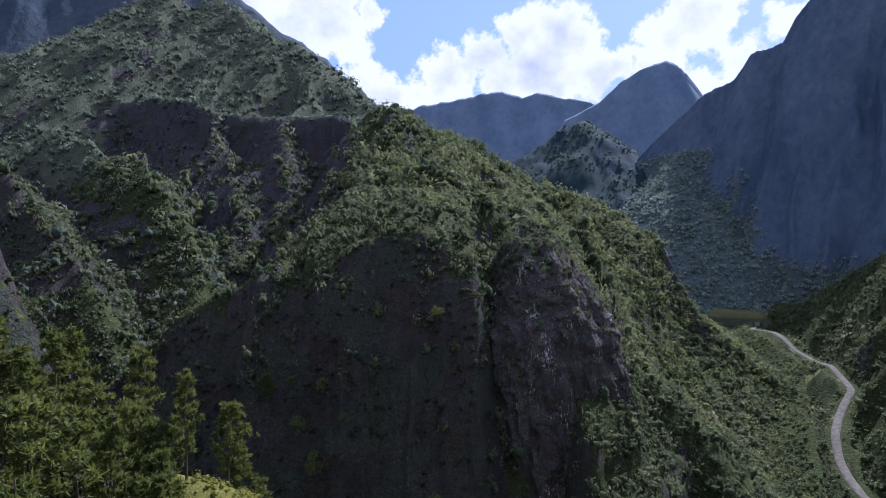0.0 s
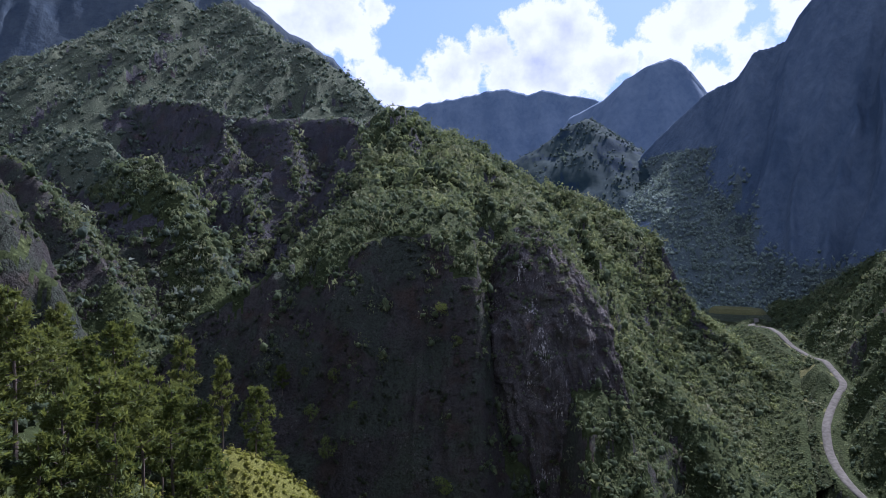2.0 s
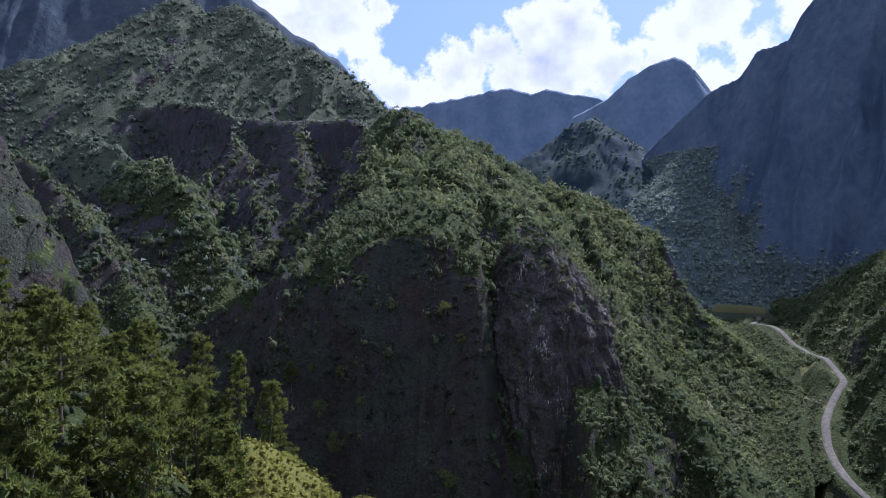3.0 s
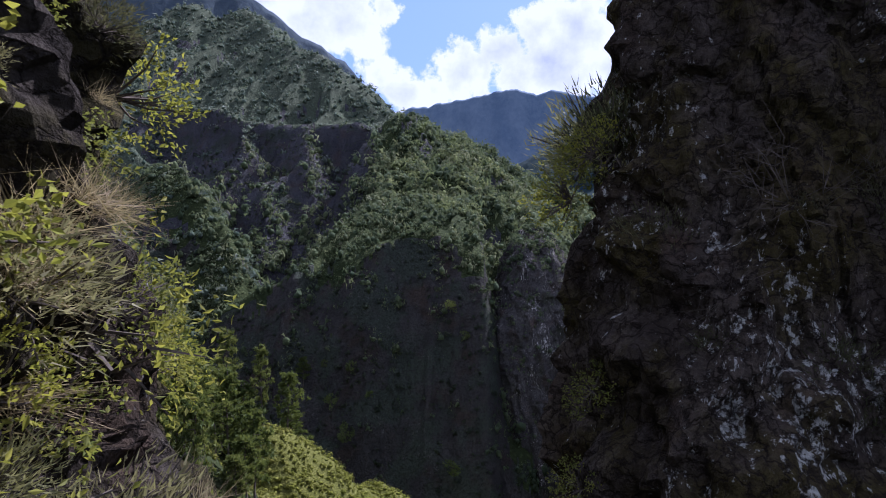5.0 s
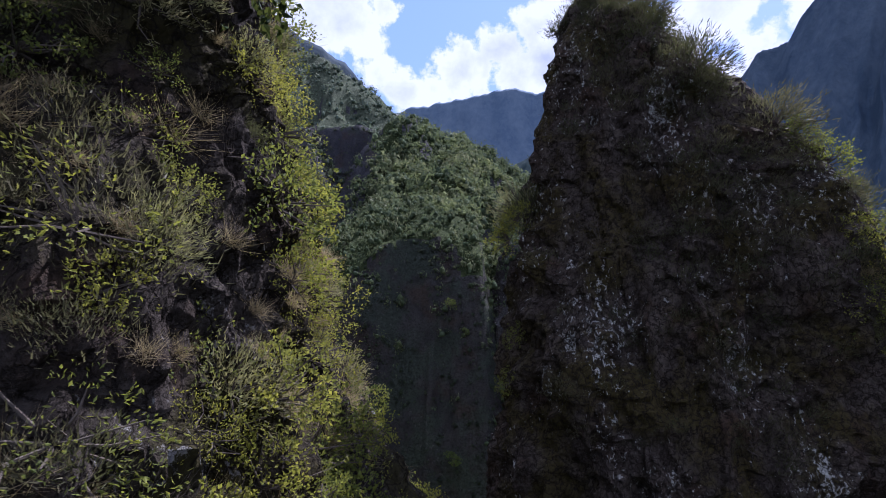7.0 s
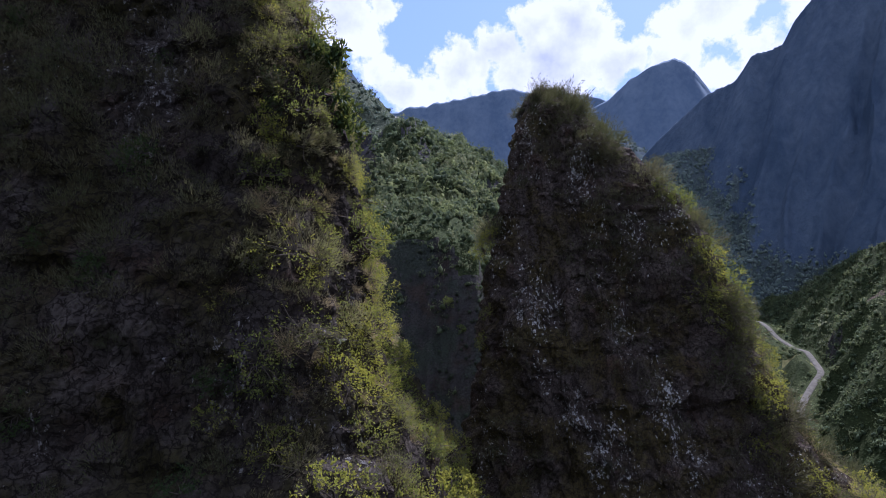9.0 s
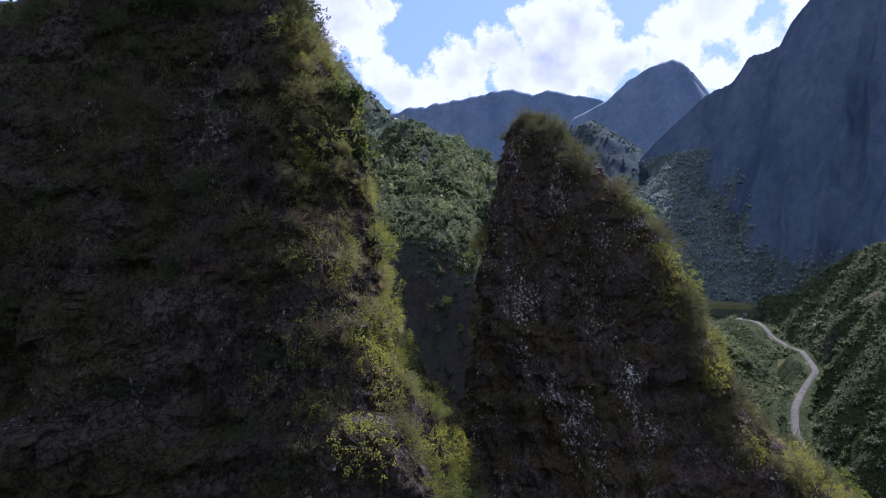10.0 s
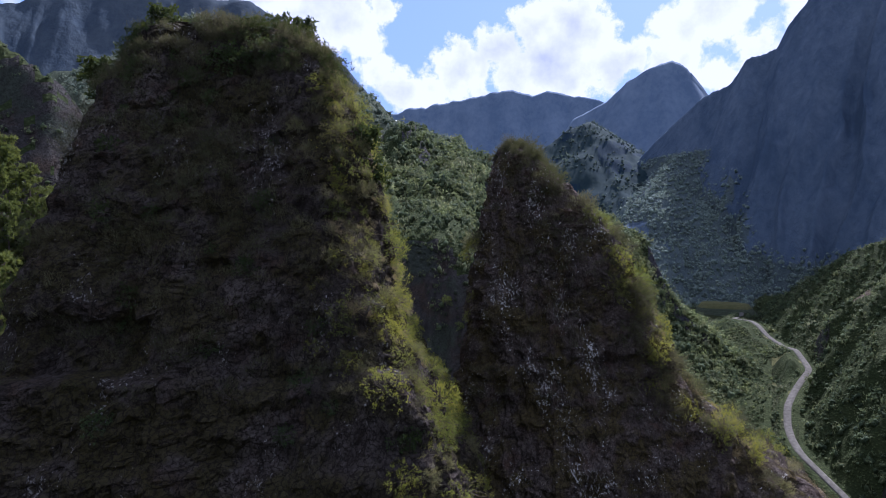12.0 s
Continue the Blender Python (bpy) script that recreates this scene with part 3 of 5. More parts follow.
X, Y, F = sector(60, 165, 140, 200, 800, 60)
Z = ridge(X, Y, REAR_RIGHT, 0.7, 0.9, 20, 60, 22.0) + 8 * fbm(cols(X / 60, Y / 60, 0.0), 4, 0.55)
rear_slope = landform("rear_slope", X, Y, Z, F, [ROCK_CLIFF, SOIL], rock_or_soil(0.66), label="unseen green slope added to cut sky light beside the towers", category="hillside")

# the valley floor and the land all round, one sheet
X, Y, F = sector(-180, 180, 361, 2, 4500, 80)
Z = bench(X, Y, base(X, Y) + 0.05 * np.maximum(np.hypot(X, Y) - 1500, 0) * (Y < 0))
ground = new("ground", mesh_of("ground", cols(X, Y, Z), F, True))
ground.data.materials.append(VALLEY)
tagged(ground, "scrubby valley floor with dry grass and stones", "ground", kind="structure")

# ---- rock towers ----
TOWERS = {}


def tower(name, rows, material_, label, steps=2.2, seed=0.0, na=240, power=3.2, rough=1.0, unit=1.0, levels=(26, 205, -14.0), near=-0.4, beds=1.0, flute=0.0, shelves=()):
    """A rock tower: rows of height, left, right, front and back, joined smoothly; joints and ledges break its faces."""
    rows = np.array(sorted(rows), float)
    z = np.concatenate([np.linspace(rows[0, 0], levels[2], levels[0], endpoint=False), np.linspace(levels[2], rows[-1, 0], levels[1])])
    nz = len(z)
    l, r, f, b = (np.interp(z, rows[:, 0], rows[:, k]) for k in range(1, 5))
    fine = np.linspace(-math.pi, math.pi, 6000)
    mid = int(np.argmin(np.abs(z)))
    fx = (r - l)[mid] * np.sign(np.cos(fine)) * np.abs(np.cos(fine)) ** (2 / power)
    fy = (b - f)[mid] * np.sign(np.sin(fine)) * np.abs(np.sin(fine)) ** (2 / power)
    step = np.hypot(np.gradient(fx), np.gradient(fy))
    many = np.cumsum(step * (1 + 2.0 * np.exp(-((fine - near) / 0.8) ** 2)))
    a = np.interp(np.arange(na) / na * many[-1], many, fine)
    ca, sa = np.cos(a), np.sin(a)
    ex, ey = np.sign(ca) * np.abs(ca) ** (2 / power), np.sign(sa) * np.abs(sa) ** (2 / power)
    X = ((l + r) / 2)[:, None] + ((r - l) / 2)[:, None] * ex
    Y = ((f + b) / 2)[:, None] + ((b - f) / 2)[:, None] * ey
    V = cols(X.ravel(), Y.ravel(), np.repeat(z, na))
    N = cols(np.tile(ca, nz), np.tile(sa, nz), 0.0)
    q = V / unit
    d = 0.55 * fbm(q / np.array([3.2, 3.2, 7.0]) + seed, 3)
    d += 0.30 * ridged(q / np.array([1.3, 1.3, 5.0]) + seed, 2) - 0.1
    # blocks split by upright joints and level beds
    bed = q[:, 2] / steps + 0.35 * fbm(q / 5 + seed, 2)
    k = np.floor(bed)
    run = (q[:, 0] + 0.6 * q[:, 1]) / 1.1 + 0.5 * fbm(q / 2.5 + seed, 2) + 0.37 * k
    d += beds * 0.20 * lattice(np.floor(run).astype(np.int64) + 999, k.astype(np.int64) + 999, np.full(len(k), int(seed)))
    d -= beds * 0.35 * np.clip(1 - np.abs((bed % 1) - 0.5) * -2 - 1.86, 0, 1) * 4 * 0.5
    d += 0.18 * ridged(q / np.array([0.8, 0.8, 1.3]) + seed, 2) + 0.17 * fbm(q / 0.38 + seed, 3, 0.65)
    if flute:
        bend = V[:, 0] + 0.5 * V[:, 1] + 2.0 * fbm(V / 14 + seed, 3)
        d += flute * (1 - 2 * np.abs(grain(cols(bend / 3.4, V[:, 2] / 40, seed)))) + 0.5 * flute * grain(cols(bend / 1.3, V[:, 2] / 16, seed))
    front = smooth(0.3, 0.7, -N[:, 1])
    for level, depth, thick in shelves:
        zz = V[:, 2] - level + 0.5 * fbm(cols(V[:, 0] / 4, V[:, 1] / 4, seed), 3)
        reach = 0.35 + smooth(-0.3, 0.5, fbm(cols(V[:, 0] / 6, V[:, 1] / 6, seed + level), 2))
        d -= front * depth * reach * smooth(0, 0.25, zz) * (1 - smooth(0.55 * thick, thick, zz)) - front * 0.3 * depth * np.exp(-((zz + 0.3) / 0.3) ** 2)
    V = V + N * (d * rough * unit)[:, None]
    V[:, 2] += 0.25 * rough * unit * fbm(q / 1.3 + seed + 9, 3)
    i = np.arange(na * nz).reshape(nz, na)
    j = np.roll(i, -1, 1)
    F = np.stack([i[:-1], j[:-1], j[1:], i[1:]], -1).reshape(-1, 4)
    V = np.vstack([V, V[i[-1]].mean(0) + [0, 0, 0.3 * unit]])
    hub = np.full(na, len(V) - 1)
    tri = np.vstack([F[:, [0, 1, 2]], F[:, [0, 2, 3]], np.stack([i[-1], j[-1], hub], -1)])
    me = mesh_of(name, V, tri, False)
    me.materials.append(material_)
    TOWERS[name] = (V[:-1], N)
    return tagged(new(name, me), label, "rock", kind="structure")


# height: left, right, front, back
left_tower = tower("left_tower", [(-140, -70, 40, -75, 10), (-40, -36, 12, -48, -4), (-12, -25, 4.2, -37, -18), (-6, -22, 1.7, -35, -20), (0, -20.2, -1.3, -33, -21.0), (3, -19.8, -2.1, -31.8, -21.4), (10, -18.8, -3.6, -28.6, -21.8), (14, -17.4, -5.4, -27, -22.2), (16.0, -16.2, -7.4, -26, -22.4), (16.8, -14.6, -9.0, -25, -22.6)],
                   ROCK_LEFT, "dark basalt tower overgrown with shrubs and dry grass", seed=3.0, na=370, power=5.0, beds=0.45, shelves=((-2.6, 0.8, 3.0), (-6.2, 0.45, 1.4), (-8.2, 0.4, 1.2), (4.6, 0.2, 1.2)))
right_tower = tower("right_tower", [(-140, -6, 90, -60, 20), (-40, 0, 52, -36, -2), (-12, 0.4, 25.2, -25, -12), (-8.8, 1.5, 21.0, -23.6, -13.6), (-5, 2.6, 17.2, -22.5, -14.9), (-1.8, 3.2, 15.3, -21.9, -15.6), (2, 3.6, 13.4, -21.3, -16.1), (5, 4.3, 11.6, -20.7, -16.5), (8, 5.0, 9.2, -19.8, -16.7), (10.0, 5.4, 7.4, -18.8, -16.8), (10.8, 5.8, 6.8, -18.2, -17)],
                    ROCK_NEAR, "dark basalt needle with white lichen and shrubs", seed=11.0, na=370, near=-1.9, beds=0.45, shelves=((-4.4, 0.5, 1.2), (-7.6, 0.4, 1.3), (0.6, 0.2, 0.9)))
pillar = tower("pillar", [(-130, 10, 66, 170, 260), (-79, 14, 63, 180, 255), (-64, 14, 64, 184, 254), (-45, 15, 65, 190, 252), (-30, 16, 62, 196, 250), (-10, 20, 53, 210, 248), (2, 25, 45, 220, 246), (9, 31, 39, 230, 242)],
               ROCK_PILLAR, "broad grey brown rock buttress streaked with pale lichen", steps=2.6, seed=5.0, na=380, unit=7.0, levels=(10, 110, -90.0), near=-1.5, beds=0.2, flute=0.26, rough=0.55)

# ---- woods and scrub ----
rng = np.random.default_rng(7)


ICO = np.array([(0, 0, 1)] + [(0.894 * math.cos(k * 1.2566), 0.894 * math.sin(k * 1.2566), 0.447) for k in range(5)] + [(0.894 * math.cos((k + 0.5) * 1.2566), 0.894 * math.sin((k + 0.5) * 1.2566), -0.447) for k in range(5)] + [(0, 0, -1)])
ICO_FACES = np.array([(0, 1 + k, 1 + (k + 1) % 5) for k in range(5)] + [(1 + k, 6 + k, 1 + (k + 1) % 5) for k in range(5)] + [(6 + k, 6 + (k + 1) % 5, 1 + (k + 1) % 5) for k in range(5)] + [(11, 6 + (k + 1) % 5, 6 + k) for k in range(5)])


def clump_shapes(count, sprays, leaf, heads=1):
    """Crowns one metre in radius: rounded uneven heads under a coat of leaf sprays."""
    shapes = []
    for _ in range(count):
        vs, fs, n = [], [], 0
        at = rng.normal(size=(3, 3)) * [0.42, 0.42, 0.14] + [[0, 0, 0.15], [0, 0, 0.0], [0, 0, -0.1]]
        if heads == 1:
            at[0] *= 0.3
        wide = np.array([0.66 if heads == 1 else 0.58, 0.5, 0.44]) * rng.uniform(0.9, 1.12, 3)
        for c, r in zip(at[:heads], wide):
            vs.append(c + ICO * r * 0.62 * rng.uniform(0.55, 1.25, (12, 1)) * [1, 1, 0.9])
            fs.append(ICO_FACES + n)
            n += 12
        for _ in range(sprays):
            w = rng.normal(size=3) + [0, 0, 0.45]
            w /= np.linalg.norm(w)
            k = rng.integers(min(heads + 2, 3))
            c = at[k] + w * wide[k] * rng.uniform(0.75, 1.3)
            # a spray lies along the crown's skin
            e = rng.normal(size=(3, 3)) * rng.uniform(0.7, 1.4) * leaf
            e -= 0.5 * (e @ w)[:, None] * w
            if np.cross(e[1] - e[0], e[2] - e[0]) @ w < 0:
                e = e[::-1]
            vs.append(c + e)
            fs.append(np.array([[0, 1, 2]]) + n)
            n += 3
        shapes.append((np.vstack(vs), np.vstack(fs)))
    return shapes


def surface_points(ob, n, weigh):
    """n places on a landform, by area and by weigh(centre, normal)."""
    me = ob.data
    m = len(me.polygons)
    c, nn, ar = np.zeros(m * 3), np.zeros(m * 3), np.zeros(m)
    me.polygons.foreach_get("center", c)
    me.polygons.foreach_get("normal", nn)
    me.polygons.foreach_get("area", ar)
    c, nn = c.reshape(-1, 3), nn.reshape(-1, 3)
    w = ar * np.clip(weigh(c, nn), 0, None)
    pick = rng.choice(m, n, p=w / w.sum())
    jit = np.sqrt(ar[pick])[:, None] * rng.uniform(-0.5, 0.5, (n, 3))
    return c[pick] + jit * (1 - np.abs(nn[pick])), nn[pick]


def woods(name, spots, sizes, material_, label, sprays=28, tall=1.0, kinds=16, leaf=0.19, heads=1):
    """Crowns at many places, joined."""
    shapes = clump_shapes(kinds, sprays, leaf, heads)
    allv, allf, tint, n = [], [], [], 0
    for p, r in zip(spots, sizes):
        s, f = shapes[rng.integers(kinds)]
        a = rng.uniform(0, 6.283)
        ca, sa = math.cos(a) * r, math.sin(a) * r
        v = np.empty_like(s)
        v[:, 0], v[:, 1], v[:, 2] = s[:, 0] * ca - s[:, 1] * sa, s[:, 0] * sa + s[:, 1] * ca, s[:, 2] * r * tall * rng.uniform(0.85, 1.4)
        allv.append(v + p + [0, 0, r * 0.3 * tall])
        allf.append(f + n)
        n += len(v)
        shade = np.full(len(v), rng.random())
        # inner heads get darker tints: the crown's inner shade, put into colour
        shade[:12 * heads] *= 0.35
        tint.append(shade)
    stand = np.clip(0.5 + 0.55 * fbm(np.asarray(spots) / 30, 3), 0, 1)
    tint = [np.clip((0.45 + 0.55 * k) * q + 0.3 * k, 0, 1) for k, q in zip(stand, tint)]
    me = mesh_of(name, np.vstack(allv), np.vstack(allf), False)
    attribute(me, "tint", np.concatenate(tint))
    me.materials.append(material_)
    rounded = np.concatenate([np.arange(len(f)) < 20 * heads for f in allf])
    me.polygons.foreach_set("use_smooth", rounded)
    return tagged(new(name, me), label, "plants", kind="stuff")


def scrub_weight(scale, lo, hi, steep=0.35, seed=0.0):
    def weigh(c, n):
        patch = smooth(lo, hi, fbm(c / scale + seed, 4, 0.55))
        return (0.06 + patch) * smooth(steep - 0.15, steep + 0.2, n[:, 2])
    return weigh


def in_view(weigh):
    def both(c, n):
        away = np.stack([2 - c[:, 0], -45 - c[:, 1], 3 - c[:, 2]], 1)
        facing = (away * n).sum(1) / np.linalg.norm(away, axis=1)
        return weigh(c, n) * smooth(-0.12, 0.1, facing)
    return both


def radii(n, lo, hi):
    return lo + (hi - lo) * rng.random(n) ** 2.2


def off_road(p, r):
    """Keeps crowns off the road and its field, and only low ones on the bank below them."""
    _, d, side, _ = crest_of(p[:, 0], p[:, 1], ROAD)
    hut = np.hypot(p[:, 0] + 54, p[:, 1] - 484)
    field = np.hypot(p[:, 0] - 302, p[:, 1] - 600)
    plot = np.hypot(p[:, 0] - 250, p[:, 1] - 390)
    return (hut > 7 + r) & (field > 24 + r) & (plot > 14) & (d > 4 + 0.7 * r) & ((side > 0) | (d > 34) | (r < 2.2) & (d > 13) | (p[:, 1] < 150))


def sunny(n):
    """1 where ground turns to the sun: scrub takes hold there first."""
    return 0.9 * smooth(0.05, 0.25, n @ np.array(toward))


def main_weight(c, n):
    return (0.55 + 0.45 * smooth(-0.6, 0.2, fbm(c / 30, 4, 0.55))) * (0.25 + 0.75 * smooth(0.2, 0.5, n[:, 2])) * (1 - (1 - sunny(n)) * np.maximum(0.98 * cliff_zone(c[:, 0], c[:, 1]), 0.5 * hollow(c)))


def near_part(c):
    return 1 - smooth(255, 300, c[:, 1])


def wood(name, ob, n, weigh, lo, hi, mat, label, **more):
    p, _ = surface_points(ob, n, in_view(weigh))
    r = radii(len(p), lo, hi)
    ok = off_road(p, r)
    woods(name, p[ok], r[ok], mat, label, **more)


# Leaves lightened and blued to hold the haze over the cliff foot.
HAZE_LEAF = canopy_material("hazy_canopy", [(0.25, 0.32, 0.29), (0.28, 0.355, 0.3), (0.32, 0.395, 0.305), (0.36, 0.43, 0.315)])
# Foothill leaves, blued with the same haze as their ground.
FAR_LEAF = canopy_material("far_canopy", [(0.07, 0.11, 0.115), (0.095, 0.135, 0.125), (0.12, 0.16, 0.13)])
BROOM = canopy_material("lime_broom", [(0.25, 0.27, 0.035), (0.32, 0.33, 0.055), (0.37, 0.34, 0.10), (0.22, 0.25, 0.05)])
# Sage scrub; part of its pale blue is haze painted into the leaves.
SAGE_LEAF = canopy_material("sage_canopy", [(0.095, 0.135, 0.105), (0.15, 0.195, 0.148), (0.20, 0.245, 0.185), (0.265, 0.30, 0.23), (0.34, 0.365, 0.295)])
wood("upper_scrub", main_mountain, 7200, lambda c, n: main_weight(c, n) * np.maximum(upper(c), outer(c)), 1.1, 5.6, SAGE_LEAF, "grey green, haze tinted scrub on the high grassy slopes", sprays=22, leaf=0.15)
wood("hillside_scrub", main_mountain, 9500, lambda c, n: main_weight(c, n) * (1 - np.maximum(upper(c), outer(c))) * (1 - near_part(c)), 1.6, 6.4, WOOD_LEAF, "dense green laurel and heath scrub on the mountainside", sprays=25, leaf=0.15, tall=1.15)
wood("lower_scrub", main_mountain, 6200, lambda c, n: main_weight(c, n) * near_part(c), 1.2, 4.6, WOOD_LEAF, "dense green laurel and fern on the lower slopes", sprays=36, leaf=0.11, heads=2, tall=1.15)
# Dark heath that also carries the cliff face's shade in its colour.
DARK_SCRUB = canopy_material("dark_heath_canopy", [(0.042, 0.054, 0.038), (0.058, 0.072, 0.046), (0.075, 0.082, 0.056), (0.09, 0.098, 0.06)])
wood("cliff_heath", main_mountain, 5200, lambda c, n: cliff_zone(c[:, 0], c[:, 1]) * (0.25 + smooth(-0.3, 0.4, fbm(c / 12, 3))), 0.6, 2.1, DARK_SCRUB, "heath and fern clothing the cliff, darkened with its shade", sprays=9, leaf=0.20)
wood("cliff_bushes", main_mountain, 170, lambda c, n: cliff_zone(c[:, 0], c[:, 1]) * (0.02 + smooth(0.1, 0.7, fbm(c / 16, 3))), 0.8, 2.4, WOOD_LEAF, "single green bushes on the ledges of the shaded cliff", sprays=80, leaf=0.11, heads=2)
wood("pillar_scrub", pillar, 420, lambda c, n: smooth(0.3, 0.6, n[:, 2]) * (c[:, 2] > -95), 0.8, 2.2, WOOD_LEAF, "yellow green bushes on the ledges of the buttress", sprays=50, leaf=0.12)
wood("pillar_crown", pillar, 150, lambda c, n: (c[:, 2] > -10) * smooth(0.1, 0.4, n[:, 2]), 1.2, 3.2, WOOD_LEAF, "green trees on the top of the buttress", sprays=44, leaf=0.12)
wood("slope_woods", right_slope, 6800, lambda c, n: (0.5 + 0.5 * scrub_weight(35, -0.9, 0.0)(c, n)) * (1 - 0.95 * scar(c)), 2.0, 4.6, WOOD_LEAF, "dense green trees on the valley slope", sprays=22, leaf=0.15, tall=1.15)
wood("cliff_foot_woods", cliff_mountain, 4600, lambda c, n: foot_zone(c), 3.6, 7.4, HAZE_LEAF, "haze tinted green woods at the foot of the cliff", sprays=12, leaf=0.17)
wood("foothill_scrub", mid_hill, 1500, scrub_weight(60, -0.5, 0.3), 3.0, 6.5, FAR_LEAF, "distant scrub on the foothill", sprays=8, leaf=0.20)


def valley_weight(c, n):
    inside = (c[:, 1] > 150) & (c[:, 1] < 800) & (c[:, 0] > 60) & (c[:, 0] < 460)
    return inside * (0.35 + smooth(-0.2, 0.4, fbm(c / 28, 3)))


def bank_weight(c, n):
    _, d, side, _ = crest_of(c[:, 0], c[:, 1], ROAD)
    return (c[:, 1] > 220) * (c[:, 1] < 620) * (1 - smooth(35, 60, d)) * (0.3 + smooth(-0.2, 0.3, fbm(c / 12, 3)))


wood("bank_bushes", main_mountain, 2600, bank_weight, 0.7, 2.3, WOOD_LEAF, "green bushes and dry tufts on the bank below the road", sprays=22, leaf=0.15)
wood("verge_bushes", ground, 1500, bank_weight, 0.7, 2.3, WOOD_LEAF, "green bushes beside the stream below the road", sprays=22, leaf=0.15)
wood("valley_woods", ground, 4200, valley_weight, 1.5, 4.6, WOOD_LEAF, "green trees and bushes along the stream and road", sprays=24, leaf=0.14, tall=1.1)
wood("rock_spur_scrub", rock_spur, 2300, lambda c, n: (c[:, 0] > -135) * (0.3 + smooth(-0.4, 0.2, fbm(c / 9, 3))), 0.5, 1.7, WOOD_LEAF, "dry green bushes on the rock spur", sprays=30, leaf=0.16)
wood("near_spur_bushes", near_spur, 1900, lambda c, n: scrub_weight(12, -0.9, 0.0, 0.1)(c, n) * (1 - smooth(-44, -38, c[:, 0]) * smooth(66, 72, c[:, 1])), 1.2, 3.2, WOOD_LEAF, "green bushes under the pines on the sunny spur", sprays=50, leaf=0.09, heads=2)
wood("lime_scrub", near_spur, 3300, lambda c, n: smooth(-44, -38, c[:, 0]) * smooth(60, 70, c[:, 1]) * (c[:, 0] < 4) * (c[:, 2] > -62) * (0.4 + smooth(-0.5, 0.1, fbm(c / 8, 3))), 0.5, 1.3, BROOM, "lime green broom cushions covering the sunlit spur", sprays=26, tall=0.8, leaf=0.12)
# Lighter copy of the canopy: the flank's sun and haze put into colour.
FLANK_LEAF = canopy_material("yellow_green_canopy", [(0.21, 0.26, 0.1), (0.28, 0.325, 0.125), (0.34, 0.37, 0.16), (0.39, 0.4, 0.2)])
wood("flank_broom", main_mountain, 3600, lambda c, n: main_weight(c, n) * smooth(-50, 0, c[:, 0]) * smooth(235, 300, c[:, 1]) * (1 - cliff_zone(c[:, 0], c[:, 1])) * (0.15 + smooth(-0.3, 0.25, fbm(c / 22 + 5, 3))), 1.8, 5.2, FLANK_LEAF, "yellow green scrub on the sunny flank, sunlit brightness in its colour", sprays=26, leaf=0.14, heads=2)


# ---- the road ----
def road_strip():
    pts = np.array(ROAD, float)
    t = np.concatenate([[0], np.cumsum(np.hypot(*np.diff(pts[:, :2], axis=0).T))])
    s = np.arange(0, t[-1], 2.5)
    P = np.stack([np.interp(s, t, pts[:, k]) for k in range(3)], 1)
    for _ in range(4):
        P[1:-1] = 0.25 * P[:-2] + 0.5 * P[1:-1] + 0.25 * P[2:]
    D = np.gradient(P, axis=0)
    side = np.stack([D[:, 1], -D[:, 0]], 1) / np.hypot(D[:, 0], D[:, 1])[:, None]
    rows = []
    for off, dz in ((-2.4, -0.8), (-2.0, 0.12), (-0.8, 0.17), (0.8, 0.17), (2.0, 0.12), (2.4, -0.8)):
        rows.append(np.column_stack([P[:, :2] + side * off, P[:, 2] + dz]))
    V = np.stack(rows, 1).reshape(-1, 3)
    i = np.arange(len(P) * 6).reshape(-1, 6)
    F = np.stack([i[:-1, :-1], i[:-1, 1:], i[1:, 1:], i[1:, :-1]], -1).reshape(-1, 4)
    me = mesh_of("road", V, F, True)
    m, tr, out = material("pale_gravel_road")
    f = noise_fac(tr, 0.5, 7)
    surface(tr, out, blend(tr, ramp(tr, f, [(0.35, (0, 0, 0)), (0.7, (1, 1, 1))]), (0.07, 0.066, 0.056), (0.13, 0.123, 0.105)), 0.9, f, 0.3, 0.05)
    me.materials.append(m)
    return tagged(new("road", me), "pale grey gravel road winding up the valley", "road", kind="structure")



def grass_terrace(name, centre, along, deep, way, drop, pasture, label):
    """A small field on a terrace, with an uneven edge and a bank all round."""
    way = np.array(way) / math.hypot(*way)
    n = 64
    a = np.linspace(0, 2 * math.pi, n, endpoint=False)
    c, s = np.cos(a), np.sin(a)
    u, v = np.sign(c) * np.abs(c) ** 0.7, np.sign(s) * np.abs(s) ** 0.7
    rows = []
    for f, dz in ((0.0, 0.3), (0.3, 0.3), (0.6, 0.2), (0.85, 0.2), (1.0, 0.0), (1.15, -0.3 * drop), (1.5, -drop)):
        k = f * (1 + 0.12 * fbm(cols(c * 2.2, s * 2.2, 0 * c + along), 3))
        P = np.array(centre[:2]) + (u * along * k)[:, None] * way + (v * deep * k)[:, None] * np.array([-way[1], way[0]])
        rows.append(np.column_stack([P, centre[2] + dz + 0.35 * fbm(cols(P[:, 0] / 4, P[:, 1] / 4, 0 * c), 3)]))
    V = np.vstack(rows)
    i = np.arange(7 * n).reshape(7, n)
    j = np.roll(i, -1, 1)
    me = mesh_of(name, V, np.stack([i[:-1], i[1:], j[1:], j[:-1]], -1).reshape(-1, 4), True)
    me.materials.append(pasture)
    me.materials.append(PASTURE)
    me.polygons.foreach_set("material_index", (np.arange(len(me.polygons)) >= 5 * n).astype(np.int32))
    me.update()
    return tagged(new(name, me), label, "field", kind="structure")


road_strip()


